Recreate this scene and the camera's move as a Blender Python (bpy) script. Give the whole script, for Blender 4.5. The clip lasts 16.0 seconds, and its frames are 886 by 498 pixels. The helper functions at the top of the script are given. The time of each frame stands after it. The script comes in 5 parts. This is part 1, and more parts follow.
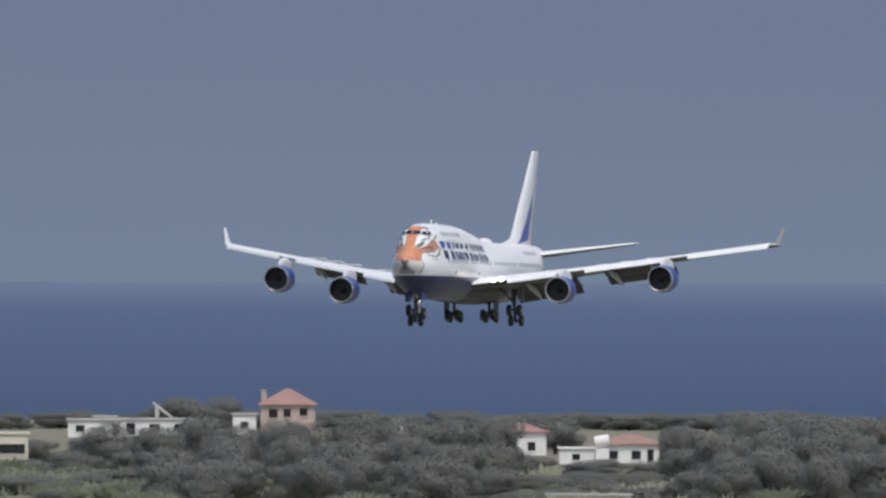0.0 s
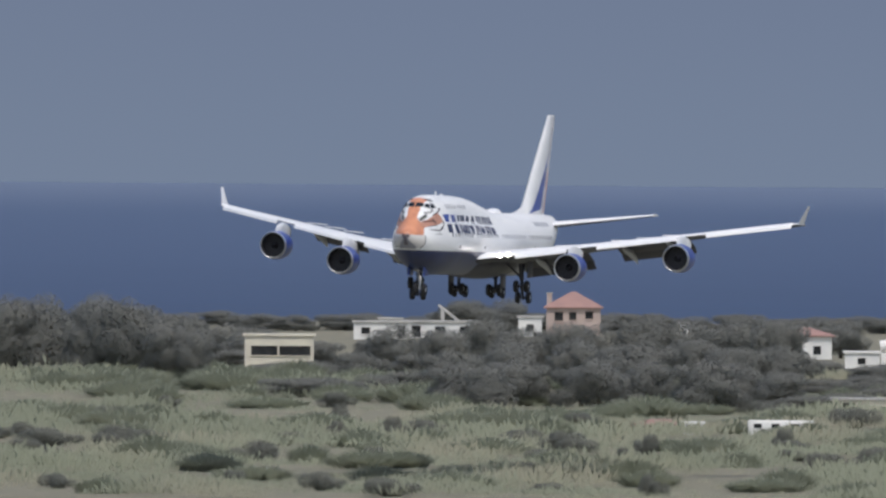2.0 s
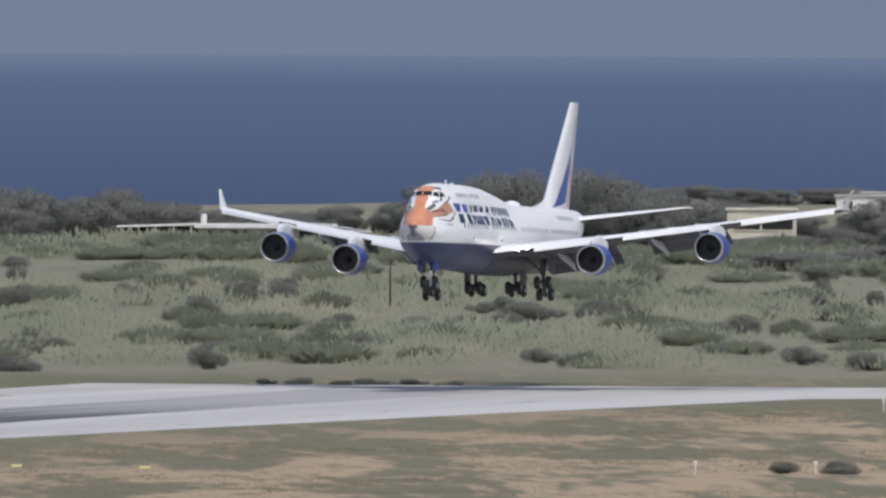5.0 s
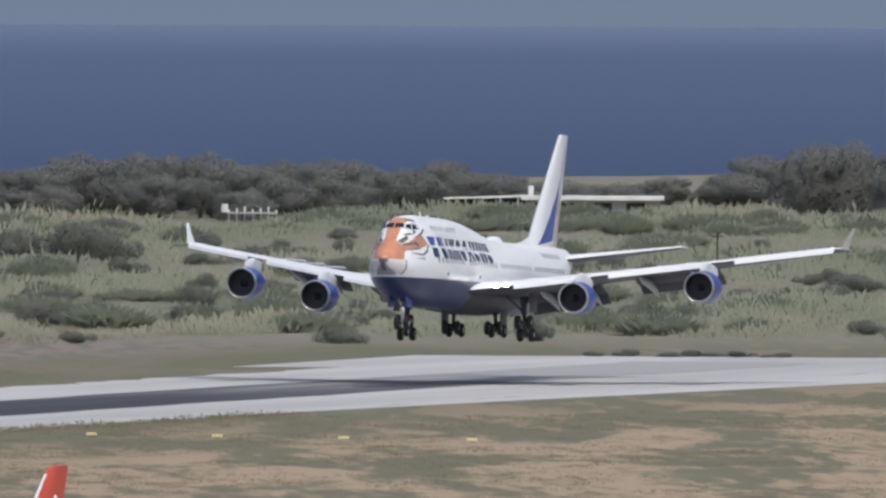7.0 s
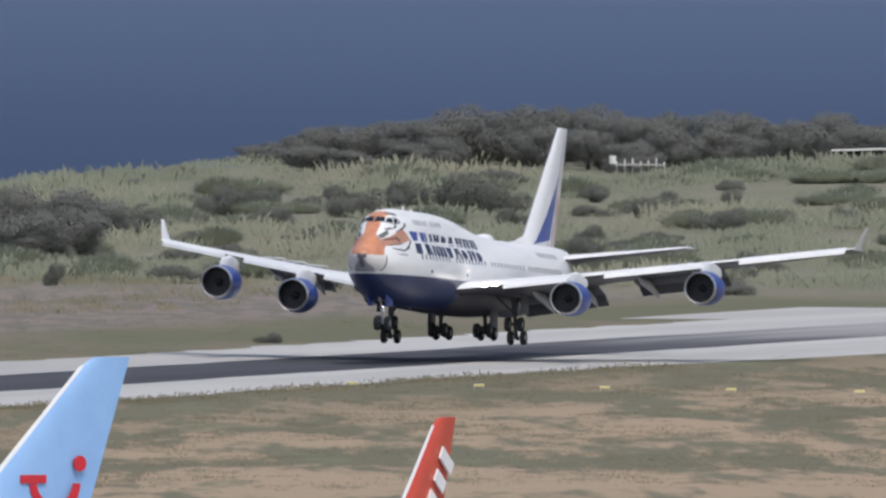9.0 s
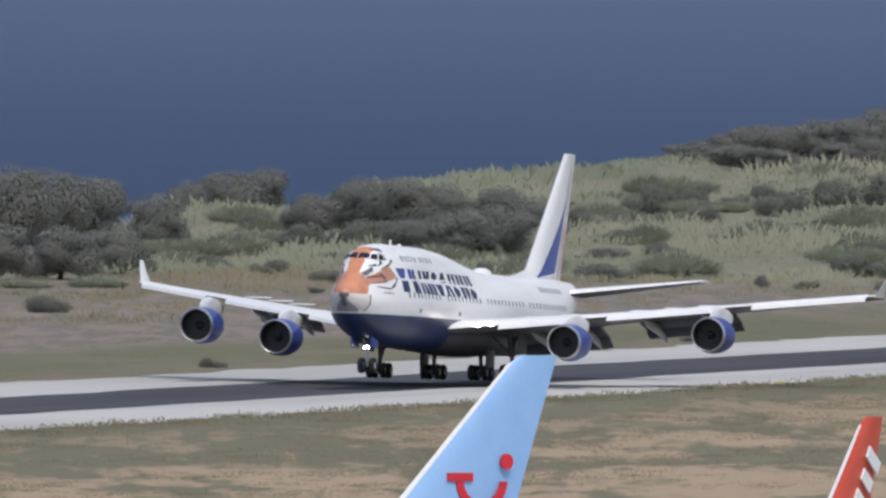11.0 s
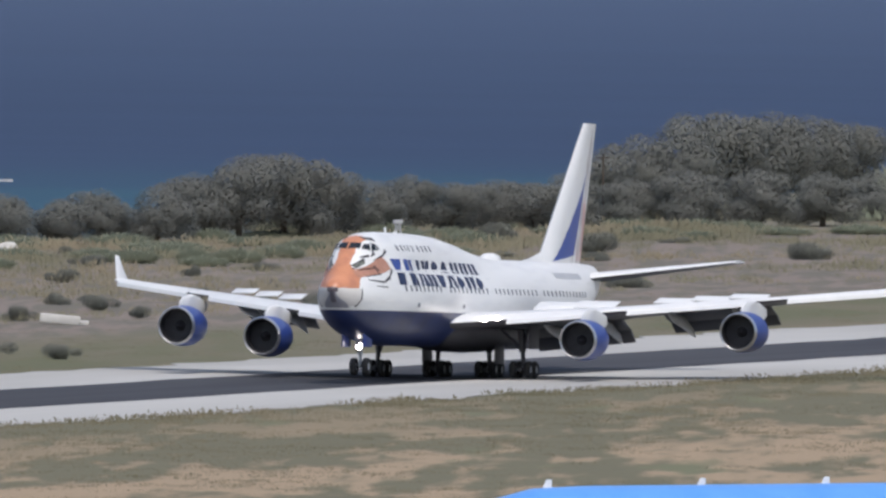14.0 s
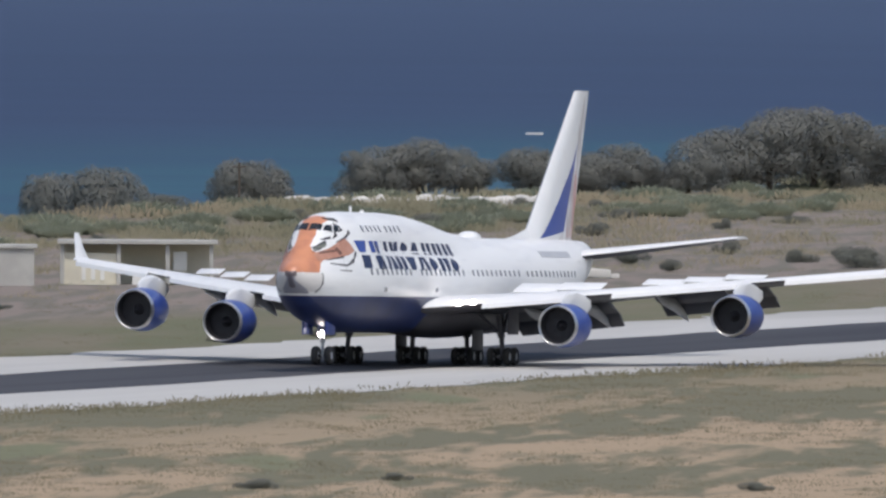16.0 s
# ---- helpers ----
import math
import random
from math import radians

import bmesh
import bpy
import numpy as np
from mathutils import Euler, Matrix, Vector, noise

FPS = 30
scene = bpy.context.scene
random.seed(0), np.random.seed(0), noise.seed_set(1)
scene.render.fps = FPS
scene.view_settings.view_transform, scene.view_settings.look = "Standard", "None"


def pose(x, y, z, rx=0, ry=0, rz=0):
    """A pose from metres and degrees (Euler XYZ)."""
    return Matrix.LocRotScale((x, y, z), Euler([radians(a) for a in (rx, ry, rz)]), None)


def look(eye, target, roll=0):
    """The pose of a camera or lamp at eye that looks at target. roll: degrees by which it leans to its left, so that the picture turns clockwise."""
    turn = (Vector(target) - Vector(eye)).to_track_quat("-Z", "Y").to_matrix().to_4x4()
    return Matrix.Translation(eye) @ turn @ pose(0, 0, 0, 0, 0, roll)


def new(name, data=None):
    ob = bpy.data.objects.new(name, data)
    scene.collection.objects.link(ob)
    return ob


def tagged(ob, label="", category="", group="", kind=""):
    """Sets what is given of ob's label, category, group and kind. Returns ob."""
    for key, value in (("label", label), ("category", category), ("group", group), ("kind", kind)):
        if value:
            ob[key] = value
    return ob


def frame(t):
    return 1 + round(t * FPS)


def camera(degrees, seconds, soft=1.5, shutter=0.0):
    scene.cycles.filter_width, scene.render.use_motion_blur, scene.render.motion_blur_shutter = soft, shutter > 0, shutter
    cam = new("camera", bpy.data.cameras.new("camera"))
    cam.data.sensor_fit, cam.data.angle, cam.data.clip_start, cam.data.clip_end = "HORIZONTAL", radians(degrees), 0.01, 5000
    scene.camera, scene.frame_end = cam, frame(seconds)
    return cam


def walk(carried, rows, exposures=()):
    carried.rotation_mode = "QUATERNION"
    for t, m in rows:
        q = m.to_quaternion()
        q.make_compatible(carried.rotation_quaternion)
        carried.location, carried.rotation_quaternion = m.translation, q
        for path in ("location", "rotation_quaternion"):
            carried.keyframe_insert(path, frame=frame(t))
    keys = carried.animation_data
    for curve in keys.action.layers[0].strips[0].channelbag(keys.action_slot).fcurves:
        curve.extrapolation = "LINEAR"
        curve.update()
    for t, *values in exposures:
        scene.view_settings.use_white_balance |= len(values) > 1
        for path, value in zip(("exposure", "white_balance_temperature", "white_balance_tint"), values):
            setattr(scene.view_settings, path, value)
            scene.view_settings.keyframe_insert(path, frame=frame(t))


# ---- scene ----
# Runway centre line along Y at X = 0, runway level z = 0, the sea to -X, the camera on a hillside to +X.
EYE = (586.55, 0.0, 41.54)
cam = camera(1.8382, 16.0, soft=2.6)
# seconds, pan to the left of +Y, tilt, lean (degrees)
PAN = [
    (0, 11.1641, -0.1264, 0.180),
    (0.5, 11.3046, -0.1683, 0.203),
    (1, 11.5033, -0.2505, 0.261),
    (1.5, 11.6391, -0.2857, 0.342),
    (2, 11.7567, -0.3306, 0.413),
    (2.5, 11.8960, -0.3976, 0.452),
    (3, 12.0653, -0.4400, 0.452),
    (3.5, 12.2327, -0.4761, 0.416),
    (4, 12.3918, -0.5050, 0.358),
    (4.5, 12.5594, -0.5431, 0.331),
    (5, 12.7561, -0.5975, 0.306),
    (5.2, 12.8324, -0.5926, 0.310),
    (7.3, 13.5409, -0.6857, 0.339),
    (7.5, 13.6127, -0.7057, 0.376),
    (8, 13.7726, -0.7004, 0.379),
    (8.5, 13.9853, -0.7146, 0.366),
    (9, 14.2385, -0.7639, 0.360),
    (9.5, 14.4903, -0.7971, 0.394),
    (10, 14.6880, -0.7940, 0.412),
    (10.2, 14.7728, -0.7807, 0.453),
    (12.3, 15.6905, -0.8203, 0.481),
    (12.5, 15.7783, -0.8298, 0.464),
    (13, 16.0781, -0.8455, 0.455),
    (13.5, 16.3842, -0.8704, 0.409),
    (14, 16.7064, -0.8968, 0.403),
    (14.5, 16.9801, -0.9272, 0.384),
    (15, 17.2432, -0.9484, 0.345),
    (15.5, 17.5452, -0.9743, 0.342),
    (16, 17.8064, -1.0011, 0.348)]


def camera_pose(pan, tilt, lean):
    a, e = radians(pan), radians(tilt)
    way = Vector((-math.sin(a) * math.cos(e), math.cos(a) * math.cos(e), math.sin(e)))
    return look(EYE, Vector(EYE) + way * 100, lean)


walk(cam, [(t, camera_pose(p, e, r)) for t, p, e, r in PAN])

# seconds, distance along the runway, height of the wheels, yaw, pitch, bank of the landing airliner
LANDING = [
    (0, 2986.87, 26.81, -1.37, 0.84, -0.20),
    (0.5, 2949.54, 25.08, -1.36, 0.78, -0.10),
    (1, 2910.31, 23.25, -1.34, 0.73, 0.22),
    (1.5, 2873.00, 21.66, -1.31, 0.63, 0.81),
    (2, 2834.27, 19.87, -1.26, 0.55, 1.38),
    (2.5, 2797.02, 18.10, -1.22, 0.57, 1.64),
    (3, 2758.72, 16.12, -1.16, 0.70, 1.40),
    (3.5, 2723.03, 14.19, -1.11, 0.90, 0.94),
    (4, 2686.08, 12.38, -1.06, 1.12, 0.42),
    (4.5, 2650.40, 10.71, -1.01, 1.25, -0.01),
    (5, 2612.67, 9.11, -0.94, 1.34, -0.35),
    (5.2, 2597.91, 8.51, -0.94, 1.35, -0.42),
    (7.3, 2444.53, 3.90, -0.90, 2.04, 0.23),
    (7.5, 2429.54, 3.60, -0.89, 2.11, 0.33),
    (8, 2391.29, 2.89, -0.85, 2.34, 0.29),
    (8.5, 2354.96, 2.32, -0.82, 2.44, 0.23),
    (9, 2317.30, 1.89, -0.79, 2.39, 0.15),
    (9.5, 2281.77, 1.55, -0.79, 2.30, 0.31),
    (10, 2244.50, 1.16, -0.77, 2.24, 0.37),
    (10.2, 2229.94, 1.01, -0.76, 2.23, 0.37),
    (12.3, 2082.56, 0.00, -0.82, 1.62, 0.09),
    (12.5, 2068.03, 0.00, -0.78, 1.59, 0.11),
    (13, 2030.43, 0.00, -0.53, 1.47, 0.09),
    (13.5, 1995.45, 0.00, -0.17, 1.44, 0.07),
    (14, 1958.66, 0.00, 0.14, 1.44, -0.05),
    (14.5, 1924.50, 0.00, 0.34, 1.28, -0.12),
    (15, 1889.82, 0.00, 0.37, 1.19, -0.09),
    (15.5, 1858.04, 0.00, 0.32, 1.15, -0.03),
    (16, 1824.51, 0.00, 0.25, 1.12, -0.03)]

# ---- light ----
SUN_ELEV, SUN_FROM = radians(60), Vector((0.50, -0.86))
world = bpy.data.worlds.new("sky")
scene.world = world
world.use_nodes = True
wn = world.node_tree.nodes
sky = wn.new("ShaderNodeTexSky")
sky.sky_type, sky.sun_disc = "NISHITA", False
sky.dust_density, sky.air_density = 2.6, 1.0
sky.sun_elevation, sky.sun_rotation = SUN_ELEV, math.atan2(SUN_FROM.x, SUN_FROM.y)
wn["Background"].inputs["Strength"].default_value = 0.166
world.node_tree.links.new(sky.outputs[0], wn["Background"].inputs["Color"])
sun = new("sun", bpy.data.lights.new("sun", "SUN"))
sun.data.energy, sun.data.angle, sun.data.color = 1.8, radians(0.6), (1.0, 0.965, 0.92)
sun.matrix_world = look((SUN_FROM.x * 100, SUN_FROM.y * 100, 100 * math.tan(SUN_ELEV)), (0, 0, 0))
scene.view_settings.exposure = 0.0


# ---- materials ----
class Nodes:
    """Short writing of a material's node tree."""

    def __init__(self, name, rough=0.6, metal=0.0, spec=0.4):
        self.mat = bpy.data.materials.new(name)
        self.mat.use_nodes = True
        self.tree = self.mat.node_tree
        self.bsdf = self.tree.nodes["Principled BSDF"]
        self.bsdf.inputs["Roughness"].default_value = rough
        self.bsdf.inputs["Metallic"].default_value = metal
        self.bsdf.inputs["Specular IOR Level"].default_value = spec

    def put(self, socket, value):
        if isinstance(value, bpy.types.NodeSocket):
            self.tree.links.new(value, socket)
        elif value is not None:
            socket.default_value = value

    def add(self, kind, **values):
        node = self.tree.nodes.new("ShaderNode" + kind)
        for key, value in values.items():
            self.put(node.inputs[key], value)
        return node

    def math(self, op, a, b=None, c=None):
        node = self.tree.nodes.new("ShaderNodeMath")
        node.operation = op
        for i, v in enumerate((a, b, c)):
            self.put(node.inputs[i], v)
        return node.outputs[0]

    def both(self, *masks):
        out = masks[0]
        for m in masks[1:]:
            out = self.math("MULTIPLY", out, m)
        return out

    def above(self, a, b):
        return self.math("GREATER_THAN", a, b)

    def below(self, a, b):
        return self.math("LESS_THAN", a, b)

    def ramp(self, a, lo, hi):
        node = self.tree.nodes.new("ShaderNodeMapRange")
        node.interpolation_type = "SMOOTHSTEP"
        for i, v in enumerate((a, lo, hi)):
            self.put(node.inputs[i], v)
        return node.outputs[0]

    def mix(self, fac, a, b):
        node = self.tree.nodes.new("ShaderNodeMix")
        node.data_type = "RGBA"
        self.put(node.inputs[0], fac)
        self.put(node.inputs[6], (*a, 1) if isinstance(a, tuple) else a)
        self.put(node.inputs[7], (*b, 1) if isinstance(b, tuple) else b)
        return node.outputs[2]

    def place(self, scale=(1, 1, 1), turn=0.0):
        coord = self.tree.nodes.new("ShaderNodeTexCoord").outputs["Object"]
        node = self.tree.nodes.new("ShaderNodeMapping")
        node.vector_type = "TEXTURE"
        node.inputs["Rotation"].default_value = (0, 0, radians(turn))
        node.inputs["Scale"].default_value = tuple(1 / k for k in scale)
        self.put(node.inputs["Vector"], coord)
        return node.outputs[0]

    def noise(self, scale, detail=4, stretch=(1, 1, 1), distort=0.0, turn=0.0):
        node = self.add("TexNoise", Scale=scale, Detail=detail, Distortion=distort, Vector=self.place(stretch, turn))
        return node.outputs["Fac"]

    def axes(self):
        node = self.add("SeparateXYZ", Vector=self.place())
        return node.outputs[0], node.outputs[1], node.outputs[2]

    def island(self):
        return self.tree.nodes.new("ShaderNodeNewGeometry").outputs["Random Per Island"]

    def random(self):
        return self.tree.nodes.new("ShaderNodeObjectInfo").outputs["Random"]

    def bump(self, height, strength, distance=0.02):
        node = self.add("Bump", Strength=strength, Distance=distance, Height=height)
        self.put(self.bsdf.inputs["Normal"], node.outputs[0])

    def done(self, colour):
        self.put(self.bsdf.inputs["Base Color"], (*colour, 1) if isinstance(colour, tuple) else colour)
        return self.mat


def worn(name, base, other, scale=1.0, rough=0.5, metal=0.0, spec=0.4, bump=0.0, lo=0.35, hi=0.7):
    """A surface of two near colours in patches, with fine grain."""
    n = Nodes(name, rough, metal, spec)
    patch = n.ramp(n.noise(scale), lo, hi)
    grain = n.noise(scale * 9, 3)
    colour = n.mix(patch, base, other)
    colour = n.mix(n.math("MULTIPLY", grain, 0.35), colour, tuple(0.75 * c for c in base))
    if bump:
        n.bump(grain, bump)
    return n.done(colour)


def glowing(name, colour, strength):
    n = Nodes(name)
    n.bsdf.inputs["Emission Color"].default_value = (*colour, 1)
    n.bsdf.inputs["Emission Strength"].default_value = strength
    return n.done(colour)


def leafy(name, dark, light, dry=None, patch=0.02):
    """Leaves that let some light through, varied leaf by leaf and in wide patches."""
    n = Nodes(name, 0.8, spec=0.2)
    colour = n.mix(n.math("MULTIPLY", n.island(), 0.22), dark, light)
    wide = n.ramp(n.noise(patch, 4, (1, 0.45, 1)), 0.35, 0.62)
    colour = n.mix(n.math("MULTIPLY", wide, 0.45), colour, light)
    if dry:
        colour = n.mix(n.math("MULTIPLY", n.ramp(n.noise(patch * 1.7, 3, (1, 0.5, 1)), 0.46, 0.66), 0.85), colour, dry)
    colour = n.mix(n.math("MULTIPLY", n.random(), 0.3), colour, dark)
    out = n.tree.nodes["Material Output"]
    through_leaf = n.add("BsdfTranslucent", Color=colour)
    both = n.tree.nodes.new("ShaderNodeMixShader")
    both.inputs[0].default_value = 0.45
    mat = n.done(colour)
    n.put(both.inputs[1], n.bsdf.outputs[0])
    n.put(both.inputs[2], through_leaf.outputs[0])
    n.put(out.inputs["Surface"], both.outputs[0])
    return mat


def ground_material():
    n = Nodes("dry_grass_soil", 0.95, spec=0.1)
    x, y, z = n.axes()
    # patches drawn out by the sea wind
    band = n.noise(0.07, 4, (1.0, 0.16, 1), 0.3, 15)
    blotch = n.noise(0.40, 5, (1.0, 0.10, 1), 0.3, 15)
    fine = n.noise(2.2, 4)
    tan = n.mix(fine, (0.40, 0.305, 0.205), (0.30, 0.23, 0.16))
    olive = n.mix(fine, (0.178, 0.165, 0.112), (0.138, 0.132, 0.092))
    green = n.mix(fine, (0.155, 0.165, 0.10), (0.185, 0.18, 0.12))
    edge = n.ramp(n.math("ADD", x, n.math("MULTIPLY", band, 60)), 118, 50)
    dry = n.ramp(n.math("ADD", n.math("MULTIPLY", band, 0.75), n.math("MULTIPLY", blotch, 0.45)), 0.52, 0.66)
    dry = n.math("SUBTRACT", dry, n.math("MULTIPLY", edge, 0.75))
    colour = n.mix(n.math("MAXIMUM", dry, 0.0), olive, tan)
    colour = n.mix(n.ramp(n.noise(0.11, 5, (1, 0.16, 1), 0.0, 15), 0.60, 0.70), colour, green)
    # the seaward strip beyond the runway is mown and greener, reddish soil farther out
    sea_side = n.ramp(x, -28, -40)
    mown = n.mix(n.ramp(band, 0.4, 0.65), (0.14, 0.142, 0.09), (0.18, 0.16, 0.118))
    soil = n.mix(n.ramp(blotch, 0.42, 0.6), (0.225, 0.19, 0.165), (0.165, 0.152, 0.128))
    mown = n.mix(n.ramp(x, -62, -82), mown, soil)
    colour = n.mix(sea_side, colour, mown)
    far = n.ramp(y, 2660, 2760)
    colour = n.mix(far, colour, n.mix(blotch, (0.17, 0.17, 0.125), (0.24, 0.22, 0.17)))
    n.bump(fine, 0.6, 0.1)
    return n.done(colour)


def concrete_material():
    n = Nodes("pale_concrete", 0.85, spec=0.3)
    stain = n.noise(0.05, 6, (1.0, 0.12, 1), 0.5)
    blot = n.noise(0.6, 6, (1.0, 0.08, 1))
    colour = n.mix(n.ramp(stain, 0.35, 0.7), (0.50, 0.49, 0.465), (0.39, 0.38, 0.36))
    colour = n.mix(n.math("MULTIPLY", blot, 0.35), colour, (0.34, 0.33, 0.31))
    n.bump(blot, 0.2)
    return n.done(colour)


def asphalt_material():
    n = Nodes("rubbered_asphalt", 0.8, spec=0.3)
    x, y, z = n.axes()
    streak = n.noise(0.12, 6, (1.0, 0.05, 1), 0.5)
    blot = n.noise(1.2, 5)
    colour = n.mix(n.ramp(streak, 0.3, 0.75), (0.035, 0.035, 0.042), (0.068, 0.068, 0.075))
    colour = n.mix(n.math("MULTIPLY", blot, 0.25), colour, (0.09, 0.088, 0.086))
    # the rubber of touchdowns fades towards the end of the runway
    fade = n.ramp(n.math("ADD", y, n.math("MULTIPLY", streak, 320)), 2480, 2720)
    colour = n.mix(fade, colour, (0.33, 0.32, 0.31))
    return n.done(colour)


def sea_material():
    n = Nodes("open_sea", 0.55, spec=0.25)
    x, y, z = n.axes()
    swell = n.noise(0.018, 5, (0.35, 1.0, 1))
    chop = n.noise(0.25, 4, (0.3, 1.0, 1))
    deep = n.mix(n.ramp(swell, 0.3, 0.7), (0.026, 0.047, 0.097), (0.030, 0.054, 0.108))
    # distance haze is painted in: the water pales to sky colour at the horizon
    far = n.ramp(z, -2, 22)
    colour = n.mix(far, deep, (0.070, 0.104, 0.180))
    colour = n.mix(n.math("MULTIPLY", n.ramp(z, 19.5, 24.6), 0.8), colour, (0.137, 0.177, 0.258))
    shallow = n.mix(n.ramp(swell, 0.35, 0.65), (0.031, 0.095, 0.130), (0.027, 0.072, 0.117))
    near = n.math("MULTIPLY", n.ramp(n.math("ADD", x, n.math("MULTIPLY", swell, 60)), -430, -285), n.ramp(y, 3260, 2950))
    colour = n.mix(near, colour, shallow)
    n.bump(chop, 0.5, 0.4)
    return n.done(colour)


def sky_backdrop_material():
    n = Nodes("hazy_sky", 1.0, spec=0.0)
    x, y, z = n.axes()
    cloud = n.noise(0.004, 3, (1, 1, 2.5))
    colour = n.mix(n.ramp(z, 18, 80), (0.172, 0.222, 0.318), (0.150, 0.190, 0.290))
    colour = n.mix(n.math("MULTIPLY", cloud, 0.3), colour, (0.19, 0.23, 0.31))
    n.put(n.bsdf.inputs["Emission Color"], colour)
    n.bsdf.inputs["Emission Strength"].default_value = 1.0
    return n.done((0.0, 0.0, 0.0))


M_GROUND, M_CONCRETE, M_ASPHALT, M_SEA, M_SKY = (ground_material(), concrete_material(), asphalt_material(), sea_material(), sky_backdrop_material())
M_TREE = leafy("dark_tree_leaves", (0.22, 0.222, 0.205), (0.28, 0.282, 0.252))
M_SHRUB = leafy("shrub_leaves", (0.20, 0.205, 0.18), (0.26, 0.262, 0.222))
M_REED = leafy("reed_leaves", (0.255, 0.28, 0.21), (0.375, 0.40, 0.30), (0.38, 0.365, 0.28), 0.016)
M_GRASS = leafy("dry_grass_blades", (0.20, 0.182, 0.122), (0.275, 0.238, 0.162), (0.185, 0.178, 0.118), 0.05)
M_BARK = worn("bark", (0.10, 0.08, 0.06), (0.06, 0.05, 0.04), 3, 0.9)
M_WHITE = worn("white_aircraft_paint", (0.80, 0.80, 0.79), (0.74, 0.74, 0.74), 0.4, 0.32)
M_GREY = worn("grey_aircraft_paint", (0.50, 0.51, 0.53), (0.42, 0.43, 0.45), 0.5, 0.38)
# grey paint, its colour lowered to stand in for shade under the airliner
M_SHADED_GREY = worn("shade_darkened_grey_paint", (0.085, 0.085, 0.10), (0.06, 0.06, 0.072), 0.5, 0.5)
M_BLUE = worn("royal_blue_paint", (0.045, 0.085, 0.33), (0.035, 0.07, 0.28), 0.6, 0.3)
M_METAL = worn("bare_aluminium", (0.66, 0.66, 0.67), (0.55, 0.55, 0.57), 2, 0.3, 0.9)
M_DARKMETAL = worn("sooty_metal", (0.10, 0.10, 0.11), (0.06, 0.06, 0.065), 2, 0.5, 0.6)
# near-black colour puts the shade inside the intakes into the paint
M_FAN = worn("fan_grey_with_painted_shade", (0.022, 0.022, 0.028), (0.012, 0.012, 0.016), 2, 0.6)
M_TYRE = worn("black_rubber", (0.028, 0.028, 0.03), (0.05, 0.048, 0.046), 4, 0.85)
M_GLASS = worn("dark_window_glass", (0.02, 0.022, 0.026), (0.035, 0.037, 0.04), 2, 0.12)
M_CABIN = worn("grey_cabin_window", (0.22, 0.23, 0.25), (0.30, 0.31, 0.33), 3, 0.2)
M_NAVY = worn("navy_lettering_paint", (0.028, 0.042, 0.105), (0.02, 0.03, 0.08), 1, 0.35)
M_LIGHT = glowing("landing_light_glow", (1.0, 0.90, 0.88), 26.0)
M_BEACON = glowing("red_light_glow", (1.0, 0.12, 0.10), 3.0)
M_WALL = worn("cream_render", (0.66, 0.62, 0.50), (0.56, 0.52, 0.43), 0.4, 0.85)
M_WHITEWALL = worn("whitewashed_render", (0.76, 0.75, 0.71), (0.66, 0.65, 0.62), 0.5, 0.85)
M_PINKWALL = worn("salmon_render", (0.50, 0.40, 0.345), (0.44, 0.35, 0.31), 0.5, 0.85)
M_ROOF = worn("red_roof_tiles", (0.34, 0.205, 0.175), (0.29, 0.18, 0.16), 0.6, 0.85)
M_SLAB = worn("grey_concrete_slab", (0.44, 0.43, 0.40), (0.36, 0.35, 0.33), 0.5, 0.85)
# near-black colour that stands in for shade on walls under roofs
M_SHADE = worn("painted_shade", (0.05, 0.05, 0.055), (0.035, 0.035, 0.04), 1, 0.6)
M_ROCK = worn("pale_rock", (0.62, 0.60, 0.56), (0.5, 0.48, 0.45), 0.8, 0.9)
M_YELLOW = worn("yellow_sign_paint", (0.80, 0.72, 0.34), (0.72, 0.64, 0.30), 2, 0.5)
M_TAILBLUE = worn("pale_blue_tail_paint", (0.30, 0.50, 0.80), (0.27, 0.46, 0.76), 0.5, 0.3)
M_TOPBLUE = worn("bright_blue_fuselage_paint", (0.13, 0.36, 0.82), (0.11, 0.33, 0.78), 0.5, 0.3)
M_RED = worn("signal_red_paint", (0.62, 0.03, 0.045), (0.55, 0.028, 0.04), 1, 0.35)
M_REDTAIL = worn("orange_red_tail_paint", (0.60, 0.075, 0.04), (0.55, 0.065, 0.035), 0.6, 0.32)


# ---- mesh helpers ----
def raw(name, verts, faces, material, smooth=False, normals=None):
    me = bpy.data.meshes.new(name)
    me.from_pydata([tuple(v) for v in verts], [], faces)
    me.materials.append(material)
    if smooth:
        me.polygons.foreach_set("use_smooth", [True] * len(me.polygons))
    me.update()
    if normals is not None:
        me.normals_split_custom_set_from_vertices(normals)
    return me


def faced_quads(quad, normals):
    """Turn each leaf's front towards its soft normal; returns corners and a normal for each corner."""
    q = quad.reshape(-1, 4, 3)
    front = np.cross(q[:, 1] - q[:, 0], q[:, 2] - q[:, 0])
    back = (front * normals).sum(1) < 0
    q[back] = q[back][:, ::-1]
    return q.reshape(-1, 3), np.repeat(normals, 4, axis=0)


def hang(name, me, parent=None, label="", at=None):
    """Link a mesh as one object, as a part where it has a parent."""
    ob = new(name, me)
    if parent is not None:
        ob.parent = parent
    if at is not None:
        ob.matrix_basis = at
    return tagged(ob, label)


